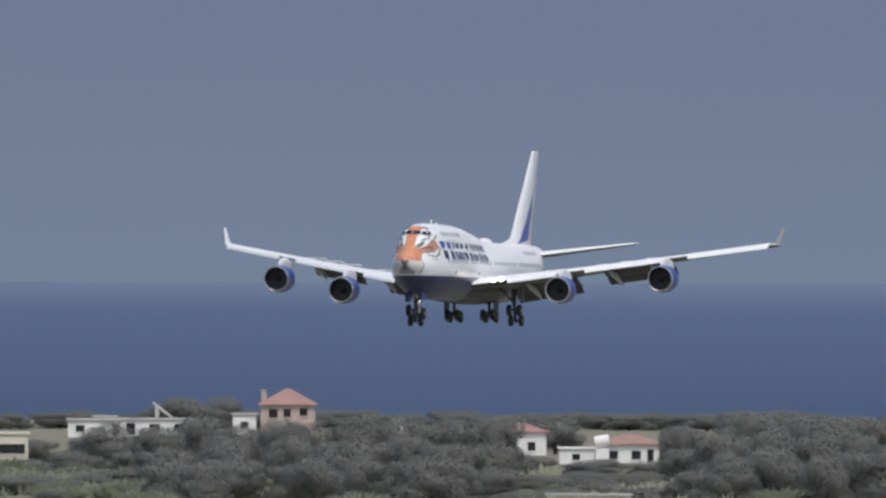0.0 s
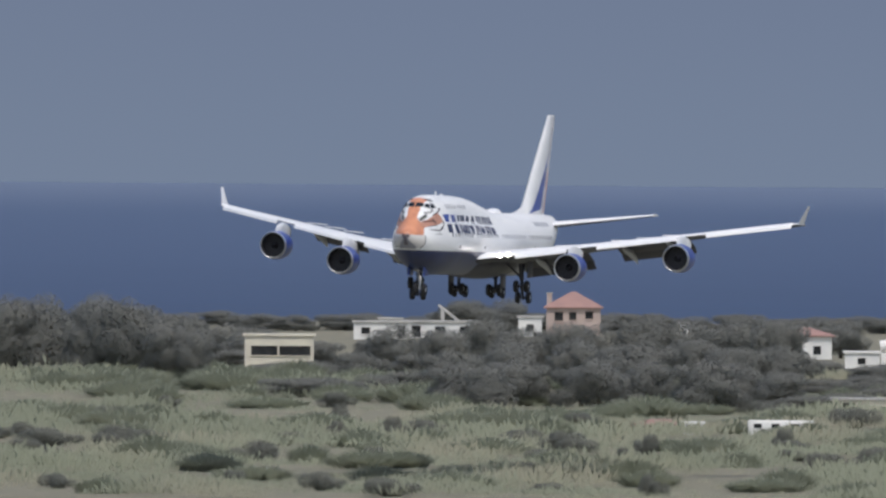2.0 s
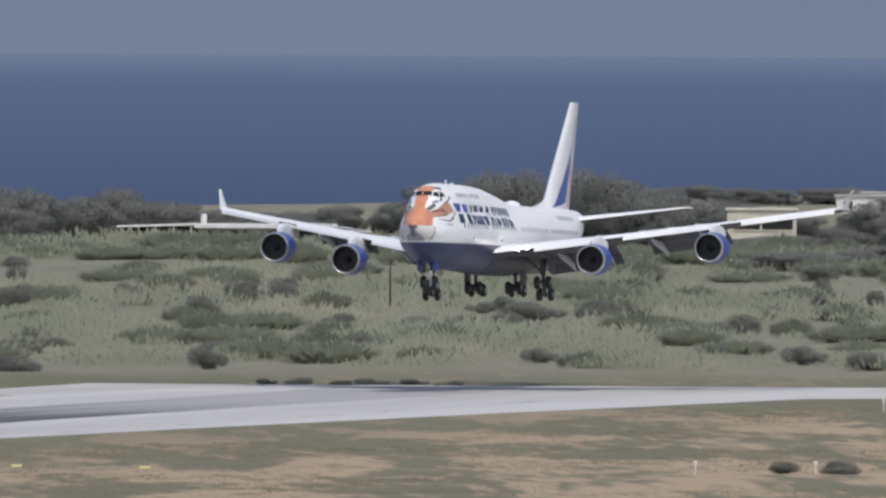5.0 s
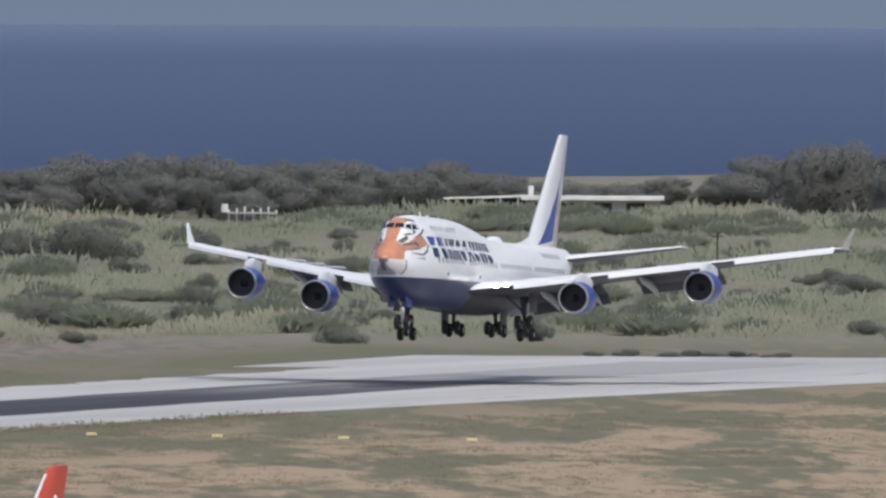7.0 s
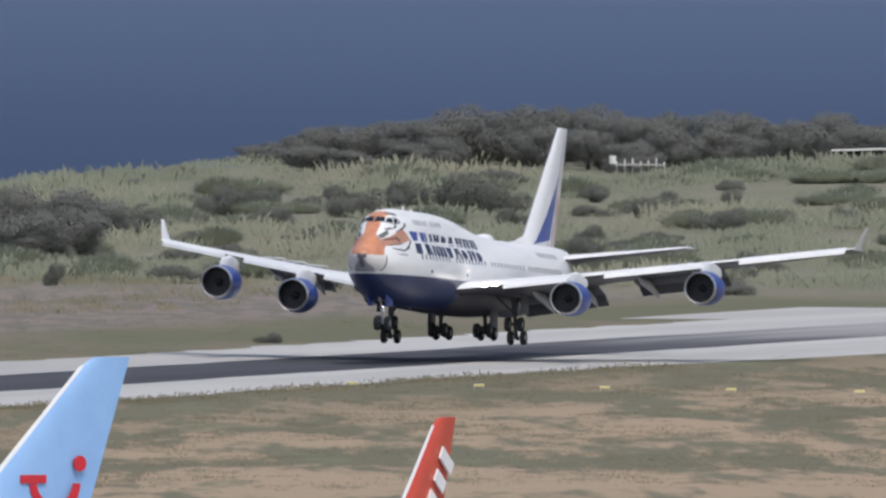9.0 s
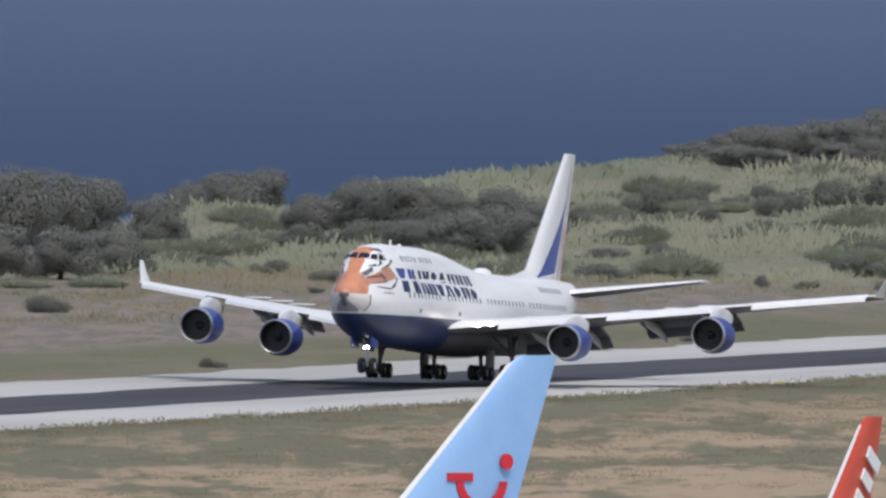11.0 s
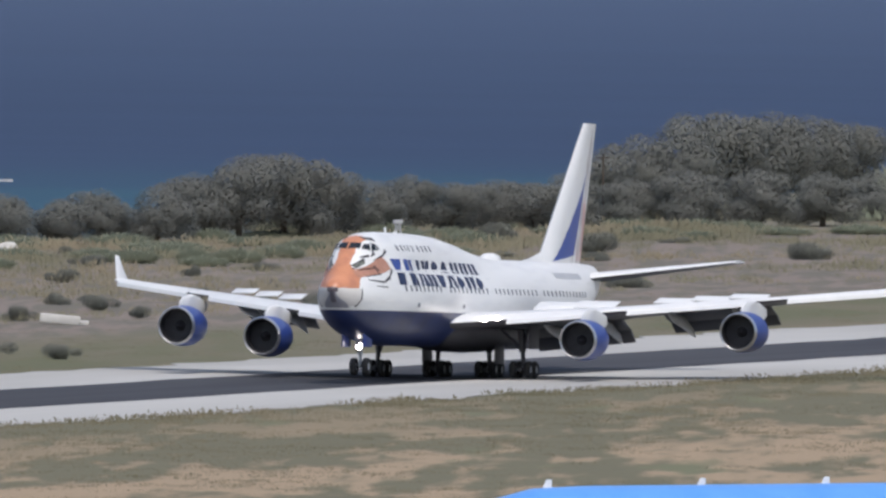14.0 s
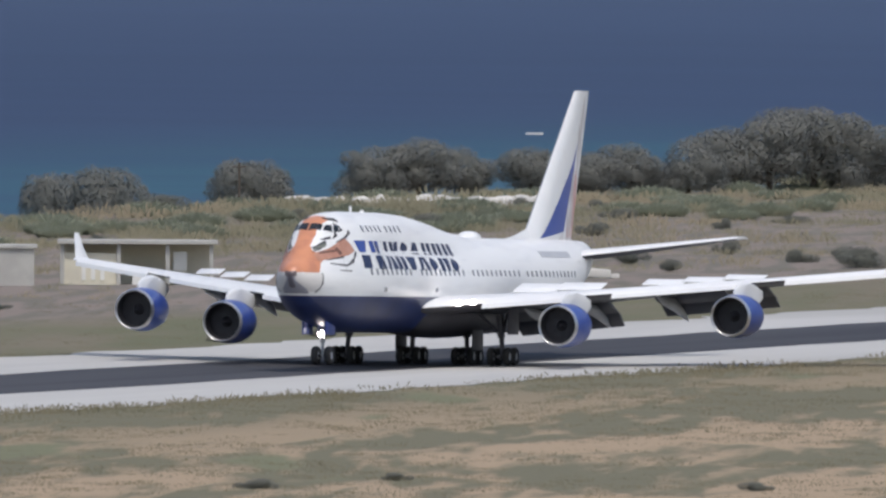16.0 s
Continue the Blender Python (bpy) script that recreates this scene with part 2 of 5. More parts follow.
def part(name, bm, material, parent, label="", smooth=True, at=None):
    bmesh.ops.recalc_face_normals(bm, faces=bm.faces)
    me = bpy.data.meshes.new(name)
    bm.to_mesh(me)
    bm.free()
    me.materials.append(material)
    if smooth:
        me.polygons.foreach_set("use_smooth", [True] * len(me.polygons))
        me.set_sharp_from_angle(angle=radians(40))
    return hang(name, me, parent, label, at)


def loft(rings, close_ends=True, around=True):
    """A bmesh skin over rings of points."""
    bm = bmesh.new()
    vs = [[bm.verts.new(p) for p in ring] for ring in rings]
    k = len(rings[0])
    for a, b in zip(vs, vs[1:]):
        for i in range(k if around else k - 1):
            j = (i + 1) % k
            bm.faces.new((a[i], a[j], b[j], b[i]))
    if close_ends:
        bm.faces.new(vs[0][::-1])
        bm.faces.new(vs[-1])
    return bm


def box(size, at=(0, 0, 0), bevel=0.0, bm=None, turn=None):
    bm = bm or bmesh.new()
    m = Matrix.Translation(at) @ (turn or Matrix()) @ Matrix.Diagonal((*size, 1))
    made = bmesh.ops.create_cube(bm, size=1.0, matrix=m)
    if bevel:
        edges = list({e for v in made["verts"] for e in v.link_edges})
        bmesh.ops.bevel(bm, geom=edges, offset=bevel, segments=2, affect="EDGES", profile=0.5)
    return bm


def rod(a, b, r0, r1=None, seg=10, bm=None):
    bm = bm or bmesh.new()
    a, b = Vector(a), Vector(b)
    turn = (b - a).to_track_quat("Z", "Y").to_matrix().to_4x4()
    bmesh.ops.create_cone(bm, cap_ends=True, segments=seg, radius1=r0, radius2=r0 if r1 is None else r1, depth=(b - a).length,
                          matrix=Matrix.Translation((a + b) / 2) @ turn)
    return bm


def thing(name, label, category, at=None, group="", kind=""):
    ob = new(name)
    if at is not None:
        ob.matrix_basis = at
    return tagged(ob, label, category, group, kind)


# ---- ground, sea, sky ----
SHORE = [(-222, 1200), (-226, 2300), (-236, 2450), (-240, 2640), (-252, 2850), (-297, 3265), (-312, 3590), (-255, 3905), (-120, 3985), (300, 4020), (1400, 4040)]


def shore_distance(x, y):
    """Metres inland of the shore, negative at sea."""
    best = 1e9
    p = Vector((x, y))
    for a, b in zip(SHORE, SHORE[1:]):
        a, b = Vector(a), Vector(b)
        u = max(0.0, min(1.0, (p - a).dot(b - a) / (b - a).length_squared))
        q = a + (b - a) * u
        if (p - q).length < abs(best):
            side = (b - a).cross(p - a)
            best = (p - q).length * (-1 if side > 0 else 1)
    return best


def rise(y):
    u = max(0.0, min(1.0, (y - 2650) / 1050))
    return 8 * u * u * (3 - 2 * u)


def land(x, y):
    z = rise(y)
    d = shore_distance(x, y) if x < 60 or y > 3500 else 100
    if d < 12:
        z -= min(10.0, (12 - d) * 0.45)
    rough = noise.noise(Vector((x * 0.02, y * 0.02, 3))) * 0.5
    clear = min(1.0, max(0.0, (abs(x + 6) - 60) / 40)) if y < 2700 else 1.0
    return z + rough * clear


def make_ground():
    xs = np.concatenate([np.arange(-420, 160, 10), np.arange(160, 1401, 80)])
    ys = np.concatenate([np.arange(-400, 1200, 160), np.arange(1200, 4101, 14)])
    verts = [(float(x), float(y), land(float(x), float(y))) for y in ys for x in xs]
    k = len(xs)
    faces = [(j * k + i, j * k + i + 1, (j + 1) * k + i + 1, (j + 1) * k + i) for j in range(len(ys) - 1) for i in range(k - 1)]
    ob = new("ground", raw("ground", verts, faces, M_GROUND, True))
    tagged(ob, "dry straw-coloured and olive grass ground", "ground", kind="structure")


def make_sea():
    verts, faces = [], []
    ring = [1500, 2000, 2400, 2600] + list(range(2700, 4901, 100)) + [4930]
    turns = [radians(a) for a in np.arange(-14, 61, 1.5)]
    for d in ring:
        z = -2.5 + (27.0 * ((d - 2600) / 2330) ** 2 if d > 2600 else 0)
        for a in turns:
            verts.append((EYE[0] - d * math.sin(a), d * math.cos(a), z))
    k = len(turns)
    for j in range(len(ring) - 1):
        for i in range(k - 1):
            faces.append((j * k + i, (j + 1) * k + i, (j + 1) * k + i + 1, j * k + i + 1))
    tagged(new("sea", raw("sea", verts, faces, M_SEA, True)), "calm deep blue open sea, haze painted in towards the horizon", "sea", kind="structure")
    verts, faces = [], []
    for z in (-40, 24, 60, 140, 400, 900):
        for a in turns:
            verts.append((EYE[0] - 4960 * math.sin(a), 4960 * math.cos(a), z))
    for j in range(5):
        for i in range(k - 1):
            faces.append((j * k + i, j * k + i + 1, (j + 1) * k + i + 1, (j + 1) * k + i))
    tagged(new("backdrop_sky", raw("backdrop_sky", verts, faces, M_SKY, True)), "hazy grey-blue sky over the sea horizon", "sky", kind="structure")


def flat(name, outline, z, material, label, category):
    """A paved sheet with a shallow edge."""
    k = len(outline)
    verts = [(x, y, z) for x, y in outline] + [(x, y, -0.3) for x, y in outline]
    faces = [tuple(range(k))] + [(i, i + k, (i + 1) % k + k, (i + 1) % k) for i in range(k)]
    me = raw(name, verts, faces, material)
    bm = bmesh.new()
    bm.from_mesh(me)
    bmesh.ops.recalc_face_normals(bm, faces=bm.faces)
    bm.to_mesh(me)
    bm.free()
    return tagged(new(name, me), label, category, kind="structure")


def ragged(x0, x1, y0, y1, step=9, wob=0.9, seed=1):
    """A long outline with grass-eaten edges."""
    rnd = random.Random(seed)
    n = int((y1 - y0) / step)
    a = [(x1 + rnd.uniform(-wob, wob), y0 + (y1 - y0) * i / n) for i in range(n + 1)]
    b = [(x0 + rnd.uniform(-wob, wob), y0 + (y1 - y0) * i / n) for i in range(n + 1)]
    return a + b[::-1]


make_ground()
make_sea()
flat("runway", ragged(-32.5, 20.5, 300, 2572, 6, 1.3), 0.05, M_CONCRETE, "pale concrete runway with grass-eaten edges", "runway")
flat("runway_centre_strip", ragged(-15.5, 3.5, 300, 2600, 12, 0.5, 2), 0.07, M_ASPHALT, "dark rubber-stained asphalt strip along the runway", "runway")
flat("runway_end_pad", [(-43, 2550), (-44, 2628), (24, 2640), (180, 2676), (182, 2640), (60, 2590), (40, 2572), (32, 2480), (25, 2380), (20.3, 2300), (20.3, 2560), (-32.7, 2552)],
     0.045, M_CONCRETE, "pale concrete turning pad and taxiway at the runway end", "pavement")
flat("apron", [(150, 1200), (150, 1445), (420, 1445), (420, 1200)], 0.05, M_CONCRETE, "pale concrete parking apron", "pavement")


# ---- landing airliner: local axes, port = +x, nose = -y, up = +z, origin on the runway below the main gear ----
GEAR_Y = 33.0


def at747(aft, port, z):
    return Vector((port, aft - GEAR_Y, z))


LOBE_X = [0, 0.25, 0.7, 1.5, 3, 5, 7, 9, 11, 47, 53, 58, 62.5, 64.6, 65.8]
LOBE_R = [0.05, 0.5, 0.88, 1.36, 1.95, 2.5, 2.86, 3.08, 3.2, 3.25, 2.9, 2.35, 1.55, 1.0, 0.45]
LOBE_Z = [6.0, 5.97, 5.88, 5.72, 5.52, 5.36, 5.35, 5.35, 5.35, 5.35, 5.65, 6.25, 7.0, 7.5, 7.65]
UP_X = [0, 1.2, 2.2, 3.2, 4, 4.8, 6.2, 8, 10, 19, 23, 27, 31, 35, 38, 70]
UP_TOP = [5.7, 6.75, 7.7, 8.55, 9.15, 9.68, 10.02, 10.15, 10.2, 10.18, 10.02, 9.65, 9.15, 8.75, 8.5, 8.0]
UP_R = [0.25, 0.6, 0.85, 1.05, 1.2, 1.42, 1.8, 2.1, 2.28, 2.35, 2.38, 2.4, 2.5, 2.6, 2.6, 1.0]


def eased(x, xs, vs, w=0.5):
    return float(np.mean([np.interp(x + d, xs, vs) for d in (-w, -w / 2, 0, w / 2, w)])) if x > 1.2 else float(np.interp(x, xs, vs))


def skin(aft, turn, off=0.0):
    """The point of the fuselage at a station, turn in radians from the port horizontal upwards."""
    r, zc = eased(aft, LOBE_X, LOBE_R), eased(aft, LOBE_X, LOBE_Z)
    c, s = math.cos(turn), math.sin(turn)
    if 1.5 < aft < 38:
        ru = eased(aft, UP_X, UP_R)
        d = eased(aft, UP_X, UP_TOP) - ru - zc
        # the flank between the two lobes is nearly straight at the nose and creased farther aft
        fill = max(0.0, min(1.0, (20 - aft) / 9))
        total = r ** 30
        for k in (0.2, 0.4, 0.6, 0.8, 1.0):
            rk = (r + (ru - r) * k) * (fill if k < 1 else 1.0)
            under = rk * rk - (d * k * c) ** 2
            if under > 0 and s > -0.2:
                total += max(0.01, d * k * s + math.sqrt(under)) ** 30
        r = total ** (1 / 30)
    r += off
    return at747(aft, r * c, zc + r * s)


def skin_at(aft, z, side=1, off=0.0):
    lo, hi = -math.pi / 2, math.pi / 2
    for _ in range(24):
        mid = (lo + hi) / 2
        if skin(aft, mid).z < z:
            lo = mid
        else:
            hi = mid
    p = skin(aft, lo, off)
    return Vector((p.x * side, p.y, p.z))


def panel(corners, side, off=0.025, across=3, thick=0.03):
    """A thin sheet lying on the fuselage side: corners (aft, z) in order."""
    rows = []
    a, b, c, d = [Vector(p) for p in corners]
    bm = bmesh.new()
    for o in (off, off - thick):
        rows.append([[bm.verts.new(skin_at(*((a.lerp(b, i / across)).lerp(d.lerp(c, i / across), j / 2)), side, o)) for i in range(across + 1)] for j in range(3)])
    for k, g in enumerate(rows):
        for j in range(2):
            for i in range(across):
                bm.faces.new((g[j][i], g[j][i + 1], g[j + 1][i + 1], g[j + 1][i]))
    f, r = rows
    rim = [(j, 0) for j in range(3)] + [(2, i) for i in range(1, across + 1)] + [(j, across) for j in (1, 0)] + [(0, i) for i in range(across - 1, 0, -1)]
    for (j, i), (m, n) in zip(rim, rim[1:] + rim[:1]):
        bm.faces.new((f[j][i], f[m][n], r[m][n], r[j][i]))
    return bm


def patch(outline, side, off=0.022, across=5, rows=9):
    """Paint on the fuselage side inside an outline of (aft, z) that every level crosses twice."""
    zs = [p[1] for p in outline]
    bm = bmesh.new()
    grid = []
    for k in range(rows):
        z = min(zs) + (max(zs) - min(zs)) * (0.01 + 0.98 * k / (rows - 1))
        hit = []
        for (a0, z0), (a1, z1) in zip(outline, outline[1:] + outline[:1]):
            if (z0 - z) * (z1 - z) < 0:
                hit.append(a0 + (a1 - a0) * (z - z0) / (z1 - z0))
        lo, hi = min(hit), max(hit)
        grid.append([bm.verts.new(skin_at(lo + (hi - lo) * i / across, z, side, off)) for i in range(across + 1)])
    for g, h in zip(grid, grid[1:]):
        for i in range(across):
            bm.faces.new((g[i], g[i + 1], h[i + 1], h[i]))
    return bm


def pane(corners, side, off=0.03):
    """Glazing over four corners (aft, degrees round the fuselage)."""
    a, b, c, d = [Vector(p) for p in corners]
    bm = bmesh.new()
    grid = []
    for j in range(4):
        row = []
        for i in range(4):
            q = a.lerp(b, i / 3).lerp(d.lerp(c, i / 3), j / 3)
            p = skin(q.x, radians(q.y), off)
            row.append(bm.verts.new((p.x * side, p.y, p.z)))
        grid.append(row)
    for g, h in zip(grid, grid[1:]):
        for i in range(3):
            bm.faces.new((g[i], g[i + 1], h[i + 1], h[i]))
    return bm


def livery_material():
    n = Nodes("tiger_face_livery", 0.32, spec=0.45)
    x, y, z = n.axes()
    aft = n.math("ADD", y, GEAR_Y)
    wob = n.math("SUBTRACT", n.noise(0.7, 4), 0.5)
    grime = n.noise(0.5, 5, (1, 0.4, 2.5))
    white = n.mix(n.ramp(grime, 0.4, 0.75), (0.80, 0.80, 0.79), (0.70, 0.70, 0.70))
    blue = n.mix(n.ramp(n.noise(0.4, 3), 0.35, 0.65), (0.020, 0.036, 0.125), (0.014, 0.025, 0.092))
    # belly grey, darkened to paint in the shade under the fuselage
    belly = n.mix(grime, (0.10, 0.10, 0.12), (0.15, 0.15, 0.17))
    colour = n.mix(n.both(n.below(z, n.math("ADD", 3.3, n.math("MULTIPLY", wob, 0.2)))), white, belly)
    colour = n.mix(n.both(n.below(z, 4.58), n.below(aft, 23.5)), colour, blue)
    # face: orange snout and forehead, white brow and muzzle, dark nose and mouth line
    half = n.math("ADD", n.math("ABSOLUTE", x), n.math("MULTIPLY", wob, 0.45))
    wide = n.math("MULTIPLY_ADD", n.ramp(z, 7.95, 6.85), 0.88, 0.54)
    wide = n.math("MULTIPLY_ADD", n.ramp(z, 9.15, 9.55), 0.32, wide)
    front = n.both(n.above(z, n.math("MULTIPLY_ADD", wob, 0.3, 6.12)), n.below(half, wide), n.below(n.math("MULTIPLY_ADD", wob, 1.2, aft), 5.8))
    orange = n.mix(n.ramp(n.noise(1.2, 4), 0.4, 0.7), (0.58, 0.25, 0.135), (0.49, 0.205, 0.12))
    colour = n.mix(front, colour, orange)
    muzzle = n.both(n.above(z, n.math("MULTIPLY_ADD", n.math("ABSOLUTE", x), 0.12, 4.72)), n.below(z, 6.12), n.below(aft, 2.15))
    colour = n.mix(muzzle, colour, n.mix(n.ramp(grime, 0.3, 0.7), (0.68, 0.65, 0.62), (0.55, 0.53, 0.52)))
    nose = n.both(n.below(half, 0.42), n.above(z, 5.86), n.below(z, 6.2), n.below(aft, 0.9))
    colour = n.mix(nose, colour, (0.10, 0.08, 0.09))
    # grey painted on the chin for the shade under the nose
    chin_shade = n.both(n.below(n.math("ABSOLUTE", x), n.math("MULTIPLY_ADD", n.ramp(z, 5.7, 4.9), 0.55, 0.3)), n.below(z, 5.86), n.below(aft, 2.15), n.above(z, 4.72))
    colour = n.mix(chin_shade, colour, (0.26, 0.26, 0.30))
    mouth = n.both(n.below(half, 0.16), n.above(z, 5.1), n.below(z, 5.9), n.below(aft, 1.2))
    colour = n.mix(mouth, colour, (0.12, 0.11, 0.13))
    return n.done(colour)


def fin_material():
    n = Nodes("fin_livery", 0.32, spec=0.45)
    x, y, z = n.axes()
    aft = n.math("ADD", y, GEAR_Y)
    h = n.math("DIVIDE", n.math("SUBTRACT", z, 8.1), 10.7)
    lead = n.math("MULTIPLY_ADD", h, 12.0, 51.1)
    chord = n.math("MULTIPLY_ADD", h, -8.0, 11.2)
    c = n.math("DIVIDE", n.math("SUBTRACT", aft, lead), chord)
    c = n.math("ADD", c, n.math("MULTIPLY", n.math("SUBTRACT", n.noise(0.8, 3), 0.5), 0.07))
    white = n.mix(n.noise(0.6, 3), (0.80, 0.80, 0.79), (0.70, 0.70, 0.70))
    streak = n.mix(n.ramp(n.noise(1.4, 2, (1, 1.6, 0.25)), 0.45, 0.55), white, (0.47, 0.44, 0.44))
    colour = n.mix(n.above(c, 0.66), white, streak)
    blue = n.both(n.above(c, n.math("MULTIPLY_ADD", h, 0.86, 0.17)), n.below(c, 0.75), n.above(h, n.math("MULTIPLY_ADD", c, 0.09, 0.03)))
    colour = n.mix(blue, colour, (0.05, 0.09, 0.33))
    red = n.both(n.above(c, 0.84), n.above(h, 0.06), n.below(h, 0.5))
    red = n.math("MULTIPLY", red, n.ramp(n.noise(1.1, 2, (1, 1.4, 0.3)), 0.38, 0.62))
    colour = n.mix(n.math("MULTIPLY", red, 0.85), colour, (0.50, 0.20, 0.17))
    return n.done(colour)


M_CHEEK = worn("orange_cheek_paint", (0.52, 0.27, 0.19), (0.42, 0.20, 0.13), 1.4, 0.35)
M_BROWN = worn("brown_face_paint", (0.16, 0.075, 0.055), (0.11, 0.055, 0.045), 2, 0.4)
M_EYE = worn("grey_green_eye_paint", (0.17, 0.18, 0.15), (0.09, 0.10, 0.09), 3, 0.35)
M_STRIPE = worn("black_face_paint", (0.04, 0.038, 0.042), (0.06, 0.055, 0.055), 2, 0.4)
M_LIVERY, M_FIN = livery_material(), fin_material()


def foil(lead, span, z, chord, thick, port=1, twist=0.0, pivot=Vector()):
    """An aerofoil ring of 18 points at one span."""
    pts = []
    for i in range(18):
        a = 2 * math.pi * i / 18
        u = 0.5 * (1 - math.cos(a))
        t = 5 * thick * chord * (0.2969 * math.sqrt(u) - 0.126 * u - 0.3516 * u * u + 0.2843 * u ** 3 - 0.1015 * u ** 4)
        dz = (t if a < math.pi else -t * 0.75) + 0.02 * chord * math.sin(math.pi * u)
        pts.append(at747(lead + u * chord, span * port, z + dz - twist * u * chord) - pivot)
    return pts


def shade_below(bm, bays):
    """Give the lower faces of an aerofoil skin the second material, grey with shade painted in."""
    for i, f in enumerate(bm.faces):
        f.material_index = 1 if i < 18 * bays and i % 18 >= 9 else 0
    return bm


SPAN = [2.6, 5.5, 11.9, 16, 21.4, 26, 30.5]


def wing_lead(y):
    return 20.2 + 0.955 * (y - 3.0)


def wing_chord(y):
    return float(np.interp(y, [2.6, 11.9, 30.6], [16.4, 9.4, 4.1]))


def wing_z(y):
    return 3.85 + 0.112 * (y - 3.0)


def revolve(profile, seg=28, centre=Vector(), squash=1.0):
    """A skin turned about the fore-and-aft axis: profile (aft, radius)."""
    return loft([[centre + Vector((r * math.cos(2 * math.pi * i / seg), a, squash * r * math.sin(2 * math.pi * i / seg))) for i in range(seg)] for a, r in profile], False)


def engine(wing, port, span, aft, z, pivot):
    c = at747(aft, span * port, z) - pivot
    part("engine_cowl", revolve([(0.28, 1.40), (1.3, 1.47), (2.6, 1.45), (3.7, 1.28), (4.3, 1.10), (4.3, 0.98), (3.0, 1.0)], 28, c), M_BLUE, wing, "royal blue engine cowling")
    part("intake_lip", revolve([(0.14, 1.21), (0.04, 1.25), (0.0, 1.30), (0.06, 1.36), (0.28, 1.40)], 28, c), M_METAL, wing, "bare metal intake lip")
    # duct, fan and spinner carry the intake's shade in their colour
    part("intake_duct", revolve([(1.15, 1.18), (0.14, 1.21)], 28, c), M_FAN, wing, "intake duct, shade painted dark")
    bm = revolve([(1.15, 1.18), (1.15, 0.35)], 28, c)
    part("fan", bm, M_FAN, wing, "fan blades deep in the intake, shade painted dark")
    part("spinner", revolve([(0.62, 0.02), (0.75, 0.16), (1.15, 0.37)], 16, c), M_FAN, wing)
    part("exhaust_core", revolve([(3.4, 0.92), (4.4, 0.85), (5.6, 0.55), (5.62, 0.40), (6.5, 0.04)], 20, c), M_DARKMETAL, wing, "sooty exhaust core")
    rings = []
    for u, w, lo, hi in ((0.9, 0.05, 1.30, 1.62), (2.0, 0.2, 1.2, 2.0), (3.6, 0.26, 1.0, 2.2), (5.6, 0.24, 0.7, 1.95), (7.4, 0.06, 1.2, 1.6)):
        rings.append([c + Vector((s * w, u, h)) for s, h in ((-1, lo), (1, lo), (1, hi), (0.4, hi + 0.12), (-0.4, hi + 0.12), (-1, hi))])
    part("engine_pylon", loft(rings), M_WHITE, wing, "white engine pylon")


